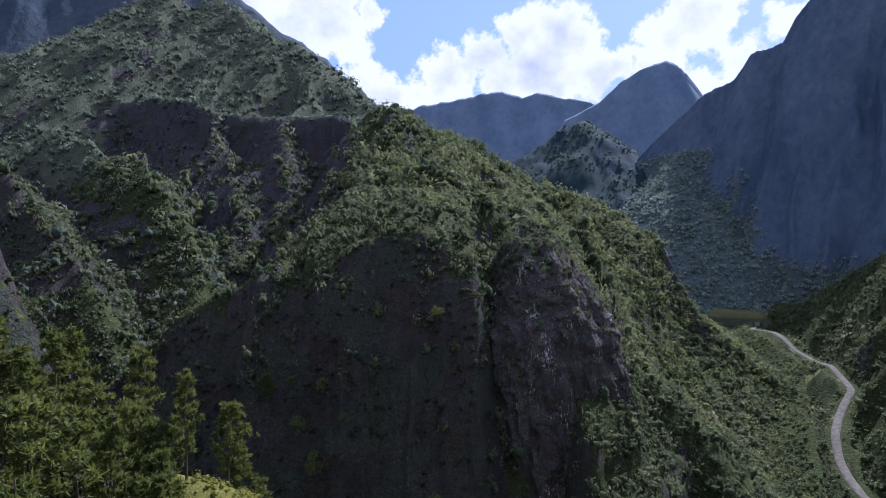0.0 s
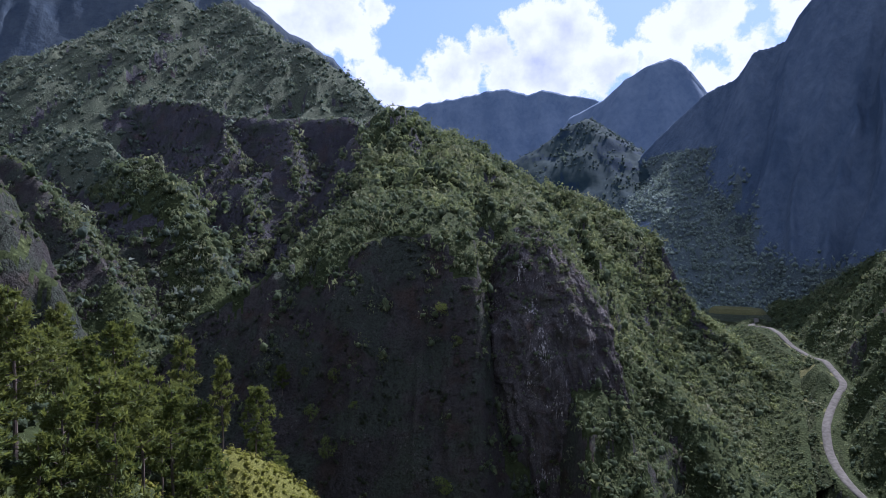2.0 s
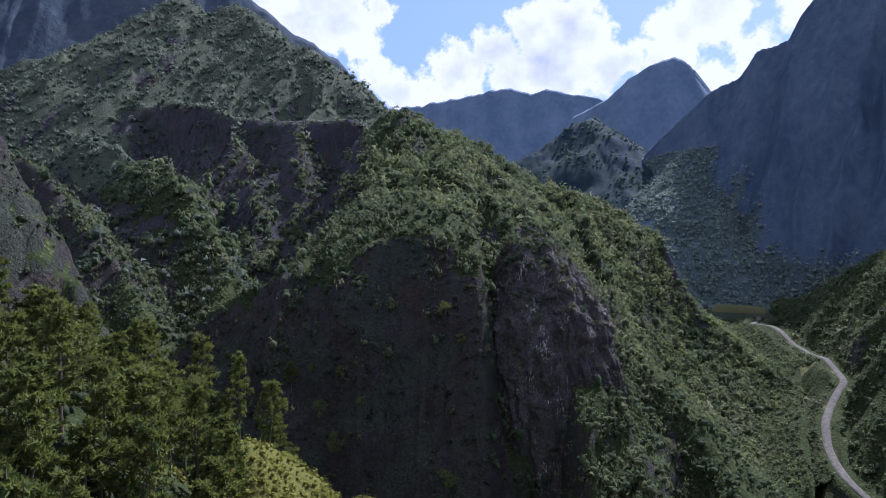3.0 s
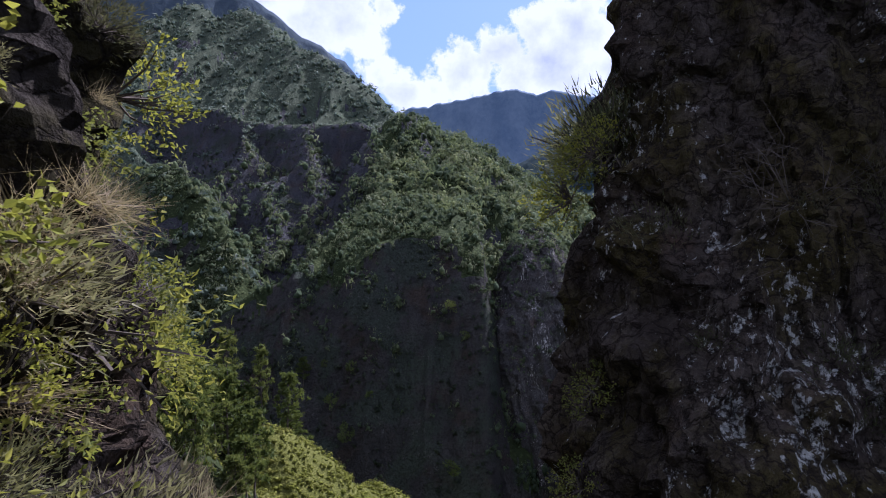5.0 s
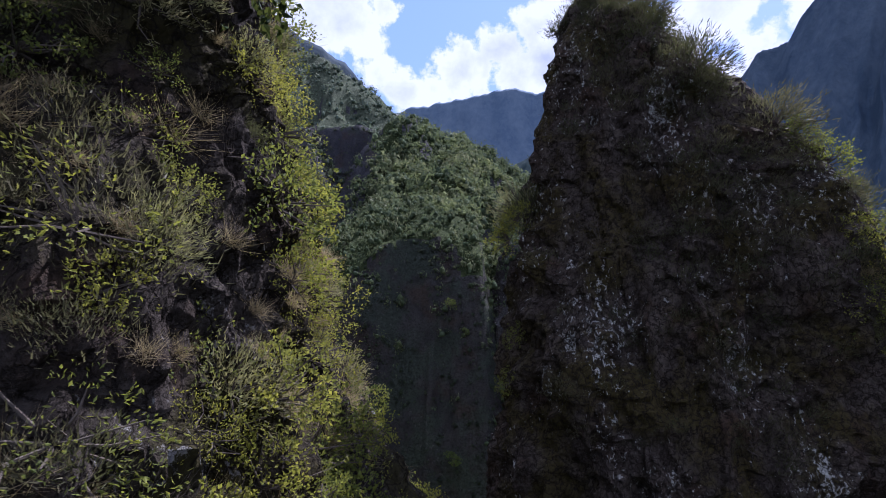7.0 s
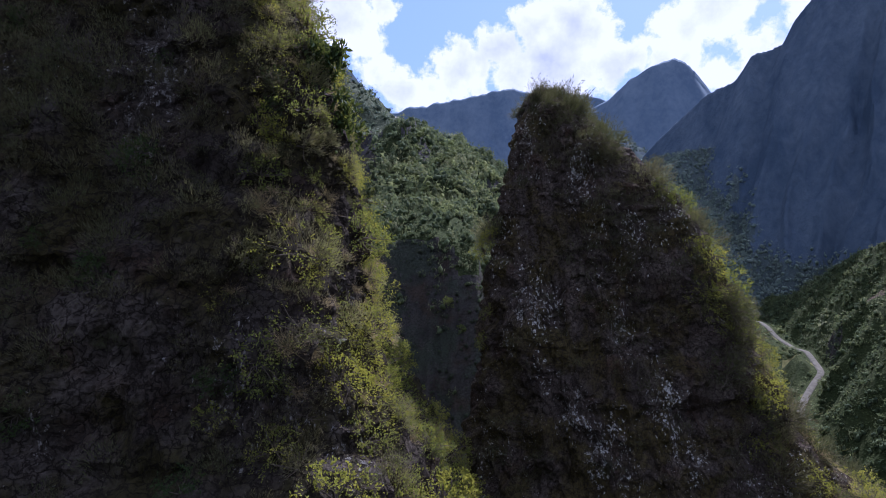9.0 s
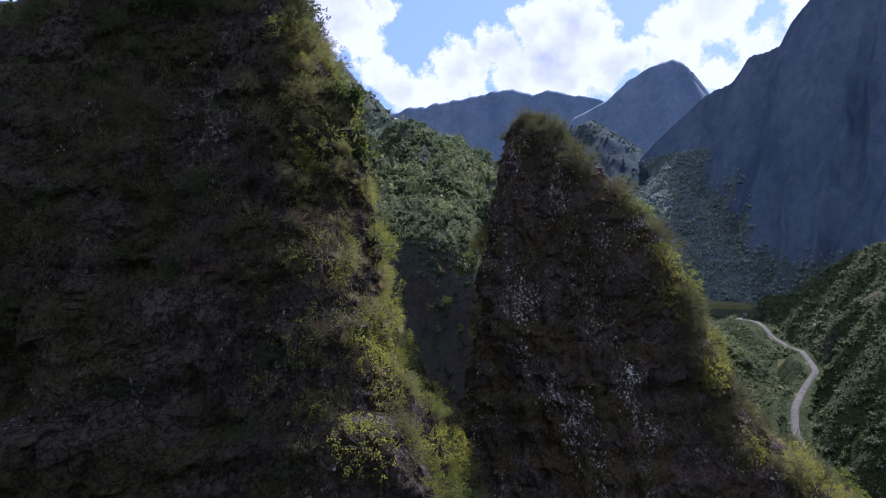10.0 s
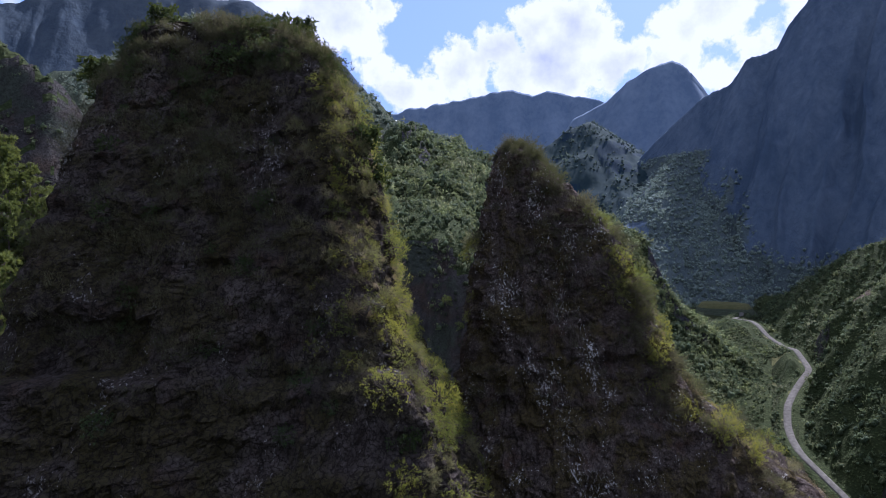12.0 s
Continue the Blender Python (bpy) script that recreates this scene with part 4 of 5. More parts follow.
DRY = soil_material("dry_pasture", (0.15, 0.155, 0.06), (0.25, 0.24, 0.11), 0.12)


def road_bank():
    """The bank that falls from the road to the stream."""
    pts = np.array([p for p in ROAD if 250 < p[1] < 620], float)
    t = np.concatenate([[0], np.cumsum(np.hypot(*np.diff(pts[:, :2], axis=0).T))])
    s = np.arange(0, t[-1], 2.0)
    P = np.stack([np.interp(s, t, pts[:, k]) for k in range(3)], 1)
    for _ in range(30):
        P[1:-1] = 0.25 * P[:-2] + 0.5 * P[1:-1] + 0.25 * P[2:]
    D = np.gradient(P, axis=0)
    for _ in range(60):
        D[1:-1] = 0.25 * D[:-2] + 0.5 * D[1:-1] + 0.25 * D[2:]
    side = np.stack([D[:, 1], -D[:, 0]], 1) / np.hypot(D[:, 0], D[:, 1])[:, None]
    offs = np.array([1.5, 3.5, 6, 9, 13, 17, 22, 28, 36, 46])
    drop = np.array([-0.5, -0.5, -1.2, -2.6, -4.6, -6.6, -9.0, -12.0, -17.0, -26.0])
    V = np.stack([np.column_stack([P[:, :2] + side * o, P[:, 2] + d]) for o, d in zip(offs, drop)], 1)
    V[:, 2:, 2] += 1.1 * fbm(V[:, 2:].reshape(-1, 3) / 7, 4).reshape(len(P), -1)
    i = np.arange(len(P) * 10).reshape(-1, 10)
    F = np.stack([i[:-1, :-1], i[1:, :-1], i[1:, 1:], i[:-1, 1:]], -1).reshape(-1, 4)
    me = mesh_of("road_bank", V.reshape(-1, 3), F, True)
    me.materials.append(VALLEY)
    me.materials.append(DRY)
    c = np.zeros(len(me.polygons) * 3)
    me.polygons.foreach_get("center", c)
    c = c.reshape(-1, 3)
    wide = np.interp(c[:, 1], [340, 360, 395, 425, 440], [0.5, 3, 6.5, 4, 0.5]) + 1.2 * fbm(c / 9, 3)
    me.polygons.foreach_set("material_index", (np.arange(len(c)) % 9 < wide).astype(np.int32))
    return tagged(new("road_bank", me), "grassy bank falling from the road to the stream", "bank", kind="structure")


bank = road_bank()
p, _ = surface_points(bank, 3900, lambda c, n: 0.4 + smooth(-0.4, 0.3, fbm(c / 12, 3)))
r = radii(len(p), 0.9, 3.8)
_, d, _, _ = crest_of(p[:, 0], p[:, 1], ROAD)
ok = (d > 2.6 + 0.8 * r) & (np.hypot(p[:, 0] - 254, 0.6 * (p[:, 1] - 394)) > 13)
woods("stream_bushes", p[ok], r[ok], WOOD_LEAF, "green bushes on the grassy bank below the road", sprays=20, leaf=0.15)
grass_terrace("raised_field", (304, 610, -65.0), 24.0, 18.0, (30, -14), 16.0, DRY, "small yellow green grass terrace above the road")

# ---- shrubs, grasses and trees near the camera ----
SHRUB_LEAF = leaf_material("shrub_leaves", [(0.085, 0.115, 0.035), (0.15, 0.18, 0.05), (0.28, 0.29, 0.05), (0.36, 0.34, 0.06), (0.19, 0.20, 0.055), (0.11, 0.135, 0.045)], 0.5, glow=0.4)
DARK_LEAF = leaf_material("dark_laurel_leaves", [(0.03, 0.055, 0.02), (0.05, 0.08, 0.03), (0.04, 0.065, 0.02)], 0.25)
HEATH_LEAF = leaf_material("heath_sprays", [(0.062, 0.072, 0.036), (0.095, 0.096, 0.05), (0.14, 0.128, 0.074), (0.095, 0.084, 0.052)], 0.35, glow=0.12)
PALE_LEAF = leaf_material("pale_broom_sprays", [(0.22, 0.21, 0.10), (0.28, 0.25, 0.14), (0.20, 0.21, 0.10)], 0.4, glow=0.2)
STRAW = leaf_material("dry_grass", [(0.30, 0.235, 0.14), (0.40, 0.32, 0.20), (0.25, 0.19, 0.115)], 0.4)


def bark_material():
    m, t, out = material("grey_bark")
    f = noise_fac(t, 9.0, 6, 0.6, (1, 1, 0.3))
    surface(t, out, blend(t, f, (0.05, 0.04, 0.033), (0.15, 0.128, 0.108)), 0.9, f, 0.6, 0.02)
    return m


BARK = bark_material()


def unit_rows(v):
    return v / np.maximum(np.linalg.norm(v, axis=1, keepdims=True), 1e-9)


class Heap:
    """Collects loose faces of one part, then makes its mesh."""

    def __init__(self):
        self.v, self.f, self.n, self.t = [], [], 0, []

    def add(self, v, f, tint=0.0):
        self.v.append(v)
        self.f.append(np.asarray(f) + self.n)
        self.n += len(v)
        self.t.append(np.full(len(v), tint))

    def limb(self, points, r0, r1, sides=5):
        """A tapered branch through the points."""
        points = np.asarray(points, float)
        d = unit_rows(np.gradient(points, axis=0))
        u = unit_rows(np.cross(d, [0.31, 0.17, 0.93]))
        w = np.cross(d, u)
        rr = np.linspace(r0, r1, len(points))[:, None, None]
        a = np.linspace(0, 6.2832, sides, endpoint=False)
        ring = points[:, None] + rr * (u[:, None] * np.cos(a)[None, :, None] + w[:, None] * np.sin(a)[None, :, None])
        i = np.arange(len(points) * sides).reshape(-1, sides)
        j = np.roll(i, -1, 1)
        q = np.stack([i[:-1], j[:-1], j[1:], i[1:]], -1).reshape(-1, 4)
        self.add(ring.reshape(-1, 3), np.vstack([q[:, [0, 1, 2]], q[:, [0, 2, 3]]]))

    def leaves(self, at, way, length, width, droop=0.0, slim=False):
        """Pointed leaves: one diamond each, folded along its rib."""
        n = len(at)
        way = unit_rows(way)
        side = unit_rows(np.cross(way, rng.normal(size=(n, 3))))
        up = np.cross(side, way)
        L, W = np.broadcast_to(length, n)[:, None], np.broadcast_to(width, n)[:, None]
        if slim:
            V = np.stack([at - side * W / 2, at + side * W / 2, at + way * L], 1).reshape(-1, 3)
            self.add(V, np.arange(n * 3).reshape(-1, 3), rng.random() * 0.25)
            return
        mid = at + way * L * 0.5 + up * W * 0.25
        tip = at + way * L - np.array([0, 0, 1]) * L * droop
        V = np.stack([at, mid + side * W / 2, tip, mid - side * W / 2], 1).reshape(-1, 3)
        k = np.arange(n)[:, None] * 4
        self.add(V, np.vstack([k + [0, 1, 2], k + [0, 2, 3]]), rng.random() * 0.25)

    def mesh(self, name, material_):
        V = np.vstack(self.v)
        me = mesh_of(name, V, np.vstack(self.f), False)
        attribute(me, "tint", np.concatenate(self.t))
        me.materials.append(material_)
        return me


def part(name, me, parent, label=""):
    ob = new(name, me)
    ob.parent = parent
    if label:
        ob["label"] = label
    return ob


def leafy_shrub(leaf, rosettes=80, length=0.08, width=0.045, spread=1.0, per=9):
    """A round shrub: a fan of bare stems with rosettes of leaves at their tips."""
    stems, foliage = Heap(), Heap()
    tips = unit_rows(rng.normal(size=(rosettes, 3)) * [1, 1, 0.8] + [0, 0, 0.55])
    tips *= (0.6 + 0.42 * rng.random((rosettes, 1))) * np.array([spread, spread, 0.95])
    for k in range(0, rosettes, 4):
        p = tips[k]
        stems.limb([p * 0.02, p * 0.45 + rng.normal(size=3) * 0.07, p * 0.97], 0.022, 0.006, 4)
    for p in tips:
        m = rng.integers(per - 2, per + 4)
        w = unit_rows(rng.normal(size=(m, 3)) + 0.9 * p / np.linalg.norm(p) + [0, 0, 0.25])
        foliage.leaves(p + rng.normal(size=(m, 3)) * 0.055, w, length * rng.uniform(0.7, 1.2, m), width * rng.uniform(0.8, 1.2, m))
        back = p * rng.uniform(0.55, 0.9)
        foliage.leaves(back + rng.normal(size=(3, 3)) * 0.07, rng.normal(size=(3, 3)) + p, length, width)
    return stems.mesh("branchwork", BARK), foliage.mesh("foliage", leaf)


def heath_shrub(sprays=100, blades=11, leaf=None):
    """A feathery upright shrub of fine sprays."""
    stems, foliage = Heap(), Heap()
    tips = unit_rows(rng.normal(size=(sprays, 3)) * [1, 1, 0.7] + [0, 0, 0.9]) * (0.45 + 0.6 * rng.random((sprays, 1)))
    for k in range(0, sprays, 6):
        stems.limb([tips[k] * 0.02, tips[k] * 0.5 + rng.normal(size=3) * 0.05, tips[k] * 0.9], 0.02, 0.005, 4)
    for p in tips:
        w = unit_rows(rng.normal(size=(blades, 3)) * 0.42 + p / np.linalg.norm(p) * 0.7 + [0, 0, 0.55])
        foliage.leaves(p * rng.uniform(0.55, 0.9, (blades, 1)) + rng.normal(size=(blades, 3)) * 0.06, w, rng.uniform(0.07, 0.17, blades), rng.uniform(0.013, 0.028, blades), slim=True)
    return stems.mesh("branchwork", BARK), foliage.mesh("foliage", leaf or HEATH_LEAF)


def grass_tuft(blades=230):
    h = Heap()
    w = unit_rows(rng.normal(size=(blades, 3)) * [1, 1, 0.4] + [0, 0, 0.75])
    h.leaves(rng.normal(size=(blades, 3)) * [0.16, 0.16, 0.06], w, rng.uniform(0.4, 1.0, blades), rng.uniform(0.008, 0.016, blades), 0.25, True)
    return h.mesh("tuft", STRAW)


def twig_bush():
    """A bare, dead shrub."""
    h = Heap()
    for _ in range(16):
        d = unit_rows(rng.normal(size=(1, 3)) + [[0, 0, 0.5]])[0]
        p1 = d * 0.5 + rng.normal(size=3) * 0.12
        p2 = d * 1.0 + rng.normal(size=3) * 0.2
        h.limb([d * 0.02, p1, p2], 0.008, 0.002, 3)
        for _ in range(3):
            h.limb([p1, p1 + rng.normal(size=3) * 0.15 + d * 0.15, p1 + rng.normal(size=3) * 0.22 + d * 0.4], 0.005, 0.002, 3)
    return h.mesh("branchwork", BARK)


def pine(height, crown, lean=0.0):
    """A pine: tapered trunk, whorled limbs and tufts of needles on their ends."""
    trunk, limbs, needles = Heap(), Heap(), Heap()
    top = np.array([lean, 0.1 * lean, height])
    zs = np.linspace(0, 1, 7)[:, None]
    line = zs * top + 0.12 * rng.normal(size=(7, 3)) * [1, 1, 0] * (zs > 0)
    trunk.limb(line, 0.016 * height, 0.004 * height, 7)
    n = 25
    for k in range(n):
        u = 0.30 + 0.68 * (k / n) ** 0.9
        a = 2.4 * k + rng.uniform(-0.4, 0.4)
        out = crown * (1.08 - u ** 2.2 * 0.85) * rng.uniform(0.65, 1.1) * (0.55 if u < 0.42 else 1.0)
        root = np.array([np.interp(u, zs[:, 0], line[:, i]) for i in range(3)])
        end = root + np.array([math.cos(a) * out, math.sin(a) * out, out * rng.uniform(0.05, 0.5)])
        mid = (root + end) / 2 + [0, 0, -0.06 * out]
        limbs.limb([root, mid, end], 0.004 * height, 0.001 * height, 4)
        for _ in range(7):
            c = root + (end - root) * rng.uniform(0.35, 1.05) + rng.normal(size=3) * [0.3, 0.3, 0.16] * crown * 0.3
            m = 18
            w = rng.normal(size=(m, 3)) + [0, 0, 0.5] + 0.5 * unit_rows((end - root)[None])[0]
            needles.leaves(c + rng.normal(size=(m, 3)) * 0.12, w, rng.uniform(0.34, 0.7, m), rng.uniform(0.13, 0.26, m), slim=True)
    return trunk.mesh("trunk", BARK), limbs.mesh("branchwork", BARK), needles.mesh("crown", PINE_LEAF)


def broad_tree(height, crown, leaf, tufts=170, size=0.30):
    """A small broad-leaved tree: forked trunk and an uneven crown of leaf tufts."""
    trunk, limbs, foliage = Heap(), Heap(), Heap()
    fork = np.array([rng.uniform(-0.1, 0.1), rng.uniform(-0.1, 0.1), 0.4]) * height
    trunk.limb([np.zeros(3), fork * 0.5 + rng.normal(size=3) * 0.03, fork], 0.022 * height, 0.014 * height, 6)
    heads = []
    for _ in range(8):
        d = unit_rows(rng.normal(size=(1, 3)) * [1, 1, 0.6] + [[0, 0, 0.6]])[0]
        e = fork + d * np.array([crown * 0.8, crown * 0.8, height * 0.45])
        limbs.limb([fork, (fork + e) / 2 + rng.normal(size=3) * 0.06 * height, e], 0.011 * height, 0.003 * height, 4)
        heads.append(e)
    heads = np.array(heads)
    for _ in range(tufts):
        c = heads[rng.integers(len(heads))] + np.clip(rng.normal(size=3), -1.2, 1.2) * [0.32, 0.32, 0.25] * crown
        m = 11
        foliage.leaves(c + rng.normal(size=(m, 3)) * 0.12 * crown * 0.5, rng.normal(size=(m, 3)) + [0, 0, 0.3], size * rng.uniform(0.6, 1.2, m), 0.55 * size * rng.uniform(0.7, 1.2, m))
    return trunk.mesh("trunk", BARK), limbs.mesh("branchwork", BARK), foliage.mesh("crown", leaf)


LEAFY = [leafy_shrub(SHRUB_LEAF) for _ in range(5)] + [leafy_shrub(SHRUB_LEAF, 55, 0.075, 0.03, 1.1, 7) for _ in range(2)]
LAUREL = [leafy_shrub(DARK_LEAF, 55, 0.14, 0.06) for _ in range(3)]
HEATH = [heath_shrub(100, 15) for _ in range(4)]
PALE = [heath_shrub(100, 13, PALE_LEAF) for _ in range(2)]
TUFTS = [grass_tuft() for _ in range(4)]
TWIGS = [twig_bush() for _ in range(3)]
PINES = [pine(h, c, l) for h, c, l in ((13, 3.3, 0.4), (12, 3.6, -0.5), (10, 3.0, 0.2), (14, 3.2, 0.0))]
BROADS = [broad_tree(h, c, DARK_LEAF) for h, c in ((4.0, 1.5), (3.4, 1.7))]


def plant(name, parts, spot, size, tip=(0, 0, 1), label="", category="shrub", group="", sink=0.08):
    """One plant as a thing: an empty at its foot that holds its parts."""
    ob = new(name)
    ob.empty_display_size = 0.2
    z = Vector(tip).normalized()
    turn = z.to_track_quat("Z", "Y").to_matrix().to_4x4() @ Matrix.Rotation(rng.uniform(0, 6.283), 4, "Z")
    s = [size * f for f in rng.uniform(0.85, 1.15, 3)]
    ob.matrix_world = Matrix.Translation(Vector(spot) - z * sink * size) @ turn @ Matrix.Diagonal((*s, 1))
    for me in parts:
        part(me.name.split(".")[0], me, ob)
    return tagged(ob, label, category, group)


def tower_spots(name, n, weigh, gap=0.5):
    """Places on a tower, kept apart."""
    V, N = TOWERS[name]
    w = np.clip(weigh(V, N), 0, None)
    got, out = [], []
    for k in rng.choice(len(V), n * 8, p=w / w.sum()):
        if all((V[k] - q) @ (V[k] - q) > gap * gap for q in got[-400:]):
            got.append(V[k])
            out.append((V[k], N[k]))
            if len(out) == n:
                break
    return out


def grow(tower_name, n, weigh, kinds, lo, hi, name, label, category, group, up=0.55, gap=0.5):
    for p, nrm in tower_spots(tower_name, n, weigh, gap):
        k = kinds[rng.integers(len(kinds))]
        k = k if isinstance(k, tuple) else (k,)
        plant(name, k, p, lo + (hi - lo) * rng.random() ** 1.5, (nrm[0] * (1 - up), nrm[1] * (1 - up), up), label, category, group)


def band(v, lo, hi, soft=1.0):
    return smooth(lo - soft, lo, v) * (1 - smooth(hi, hi + soft, v))


# left tower: a sunlit hem of bushes down its gap side, heath over the top, thin growth on its face
def hem(V, N):
    return band(V[:, 2], -10, 15) * smooth(0.15, 0.6, N[:, 0]) * (V[:, 1] < -18) * (0.25 + smooth(-0.2, 0.4, fbm(V / 2.2, 2)))


def crown_of(lo, hi):
    return lambda V, N: band(V[:, 2], lo, hi) * (N[:, 1] < 0.5)


def face(lo, hi, seed=0.0, thin=0.0):
    return lambda V, N: band(V[:, 2], lo, hi) * smooth(0.2, 0.7, -N[:, 1]) * (thin + smooth(0.0, 0.6, fbm(V / 3.0 + seed, 3)))


def gap_wall(V, N):
    return band(V[:, 2], -6, 12) * smooth(0.5, 0.8, N[:, 0]) * band(V[:, 1], -32, -18)


grow("left_tower", 70, gap_wall, LEAFY, 0.45, 1.15, "shrub", "yellow green leafy shrub rooted in the basalt", "shrub", "shrubs on the left tower", gap=0.95)
grow("left_tower", 14, gap_wall, HEATH, 0.4, 0.75, "heath_shrub", "feathery grey green heath shrub on the rock", "shrub", "heath on the left tower")
grow("left_tower", 22, gap_wall, PALE, 0.5, 1.1, "broom_shrub", "airy pale straw green broom on the rock", "shrub", "broom on the left tower")
grow("left_tower", 130, gap_wall, TUFTS, 0.35, 0.9, "grass_tuft", "tuft of dry straw coloured grass on the rock", "grass", "grass on the left tower", gap=0.4)
grow("left_tower", 84, hem, LEAFY, 0.5, 1.25, "shrub", "yellow green leafy shrub rooted in the basalt", "shrub", "shrubs on the left tower", gap=1.1)
grow("left_tower", 10, hem, HEATH, 0.5, 1.0, "heath_shrub", "feathery grey green heath shrub on the rock", "shrub", "heath on the left tower")
grow("left_tower", 8, hem, PALE, 0.35, 0.7, "broom_shrub", "airy pale straw green broom on the rock", "shrub", "broom on the left tower")
grow("left_tower", 40, hem, TUFTS, 0.3, 0.6, "grass_tuft", "tuft of dry straw coloured grass on the rock", "grass", "grass on the left tower", gap=0.4)
grow("left_tower", 22, lambda V, N: band(V[:, 2], -8, -2) * smooth(0.3, 0.7, N[:, 0]) * (V[:, 1] < -19), LEAFY + PALE, 0.6, 1.3, "shrub", "yellow green leafy shrub at the foot of the tower edge", "shrub", "shrubs on the left tower", gap=0.8)
grow("left_tower", 12, hem, TWIGS, 0.6, 1.1, "dead_shrub", "bare grey dead shrub on the rock", "shrub", "dead shrubs on the left tower")
grow("left_tower", 60, crown_of(13.5, 17), HEATH, 0.6, 1.2, "heath_shrub", "feathery grey green heath shrub on the tower top", "shrub", "heath on the left tower")
grow("left_tower", 26, crown_of(14, 17), LAUREL, 0.7, 1.3, "laurel_bush", "dark green laurel bush on the tower top", "shrub", "laurels on the left tower")
grow("left_tower", 35, face(-9, 14, 8.0, 0.1), LAUREL, 0.4, 0.9, "laurel_bush", "dark green bush on the shaded face", "shrub", "laurels on the left tower", 0.4)
grow("left_tower", 12, lambda V, N: hem(V, N) * (V[:, 2] > 9), PALE, 0.6, 1.1, "broom_shrub", "airy pale dry broom on the tower edge", "shrub", "broom on the left tower")
grow("left_tower", 14, lambda V, N: hem(V, N) * (V[:, 2] > 9), TWIGS, 0.7, 1.2, "dead_shrub", "bare grey dead shrub on the rock", "shrub", "dead shrubs on the left tower")
grow("left_tower", 25, face(-8, 10, 9.0, 0.1), TWIGS, 0.6, 1.1, "dead_shrub", "bare grey dead shrub on the rock", "shrub", "dead shrubs on the left tower", 0.4)


def face_scrub(name, tower_name, n, weigh, lo, hi, label):
    """Thin heath over a rock face, joined: too many and too dim to tell apart."""
    sources = []
    for _, me in HEATH:
        co = np.zeros(len(me.vertices) * 3)
        me.vertices.foreach_get("co", co)
        sources.append(co.reshape(-1, 3, 3))
    out, tint = [], []
    for p, nrm in tower_spots(tower_name, n, weigh, 0.35):
        v = sources[rng.integers(len(sources))]
        v = v[rng.random(len(v)) < 0.26].reshape(-1, 3)
        a, s = rng.uniform(0, 6.283), rng.uniform(lo, hi)
        c, sn = math.cos(a), math.sin(a)
        v = np.stack([v[:, 0] * c - v[:, 1] * sn, v[:, 0] * sn + v[:, 1] * c, v[:, 2]], 1) * s
        out.append(v + p + nrm * 0.35 * v[:, 2:3])
        tint.append(np.full(len(v), rng.random()))
    V = np.vstack(out)
    me = mesh_of(name, V, np.arange(len(V)).reshape(-1, 3), False)
    attribute(me, "tint", np.concatenate(tint))
    me.materials.append(HEATH_LEAF)
    return tagged(new(name, me), label, "plants", kind="stuff")


face_scrub("left_face_scrub", "left_tower", 330, face(-3, 15.5, 4.0, 0.25), 0.5, 1.15, "dull brown green heath scrub on the shaded rock face")
face_scrub("right_face_scrub", "right_tower", 200, face(-8, 11, 2.0, 0.15), 0.4, 0.9, "dull brown green heath scrub on the shaded rock face")
for spot, size in (((-7.2, -23.8, 14.7), 0.8), ((-8.6, -23.4, 15.3), 0.7), ((-15.4, -24.2, 15.0), 0.8), ((-13.6, -24.0, 15.6), 0.65), ((-19.6, -24.5, 12.0), 0.8)):
    plant("laurel_tree", BROADS[int(size * 100) % 2], spot, size, (0, -0.1, 1), "dark green broad-leaved laurel on the tower top", "tree", "laurels on the left tower")
plant("laurel_tree", BROADS[0], (-3.7, -26.1, 6.5), 0.95, (0.2, -0.2, 1), "dark green laurel tree clinging to the tower edge", "tree")


# right tower: a fuzzy hem of heath down its valley side, bare lichened face
def valley_hem(V, N):
    return band(V[:, 2], -13, 11) * smooth(0.3, 0.8, N[:, 0])


grow("right_tower", 24, lambda V, N: valley_hem(V, N) * (V[:, 2] < 3), PALE, 0.5, 1.0, "broom_shrub", "airy pale straw green broom on the needle edge", "shrub", "broom on the right tower")
grow("right_tower", 60, valley_hem, HEATH, 0.7, 1.7, "heath_shrub", "sunlit feathery heath shrub on the needle edge", "shrub", "heath on the right tower")
grow("right_tower", 85, lambda V, N: valley_hem(V, N) * (V[:, 2] < 6), LEAFY, 0.6, 1.3, "shrub", "yellow green leafy shrub on the needle edge", "shrub", "shrubs on the right tower")
grow("right_tower", 55, lambda V, N: valley_hem(V, N) * (V[:, 2] < 3), TUFTS, 0.6, 1.1, "grass_tuft", "tuft of dry straw coloured grass on the rock", "grass", "grass on the right tower")
grow("right_tower", 9, crown_of(10, 12), HEATH, 0.6, 1.1, "heath_shrub", "feathery heath shrub on the needle top", "shrub", "heath on the right tower", 0.8)
grow("right_tower", 22, face(-12, 9, 6.0, 0.1), TWIGS, 0.5, 1.0, "dead_shrub", "bare grey dead shrub on the rock", "shrub", "dead shrubs on the right tower", 0.4)
for spot, size in (((3.3, -20.2, 0.0), 0.45), ((3.1, -20.4, -1.3), 0.5), ((3.4, -19.6, 3.4), 0.6)):
    plant("shrub", LEAFY[0], spot, size, (-0.7, -0.2, 0.5), "lime green leafy shrub jutting into the gap", "shrub", "shrubs on the right tower")
plant("broom_shrub", PALE[0], (3.6, -18.7, 3.6), 1.35, (-0.7, 0, 0.8), "feathery pale broom leaning into the gap", "shrub", "broom on the right tower")
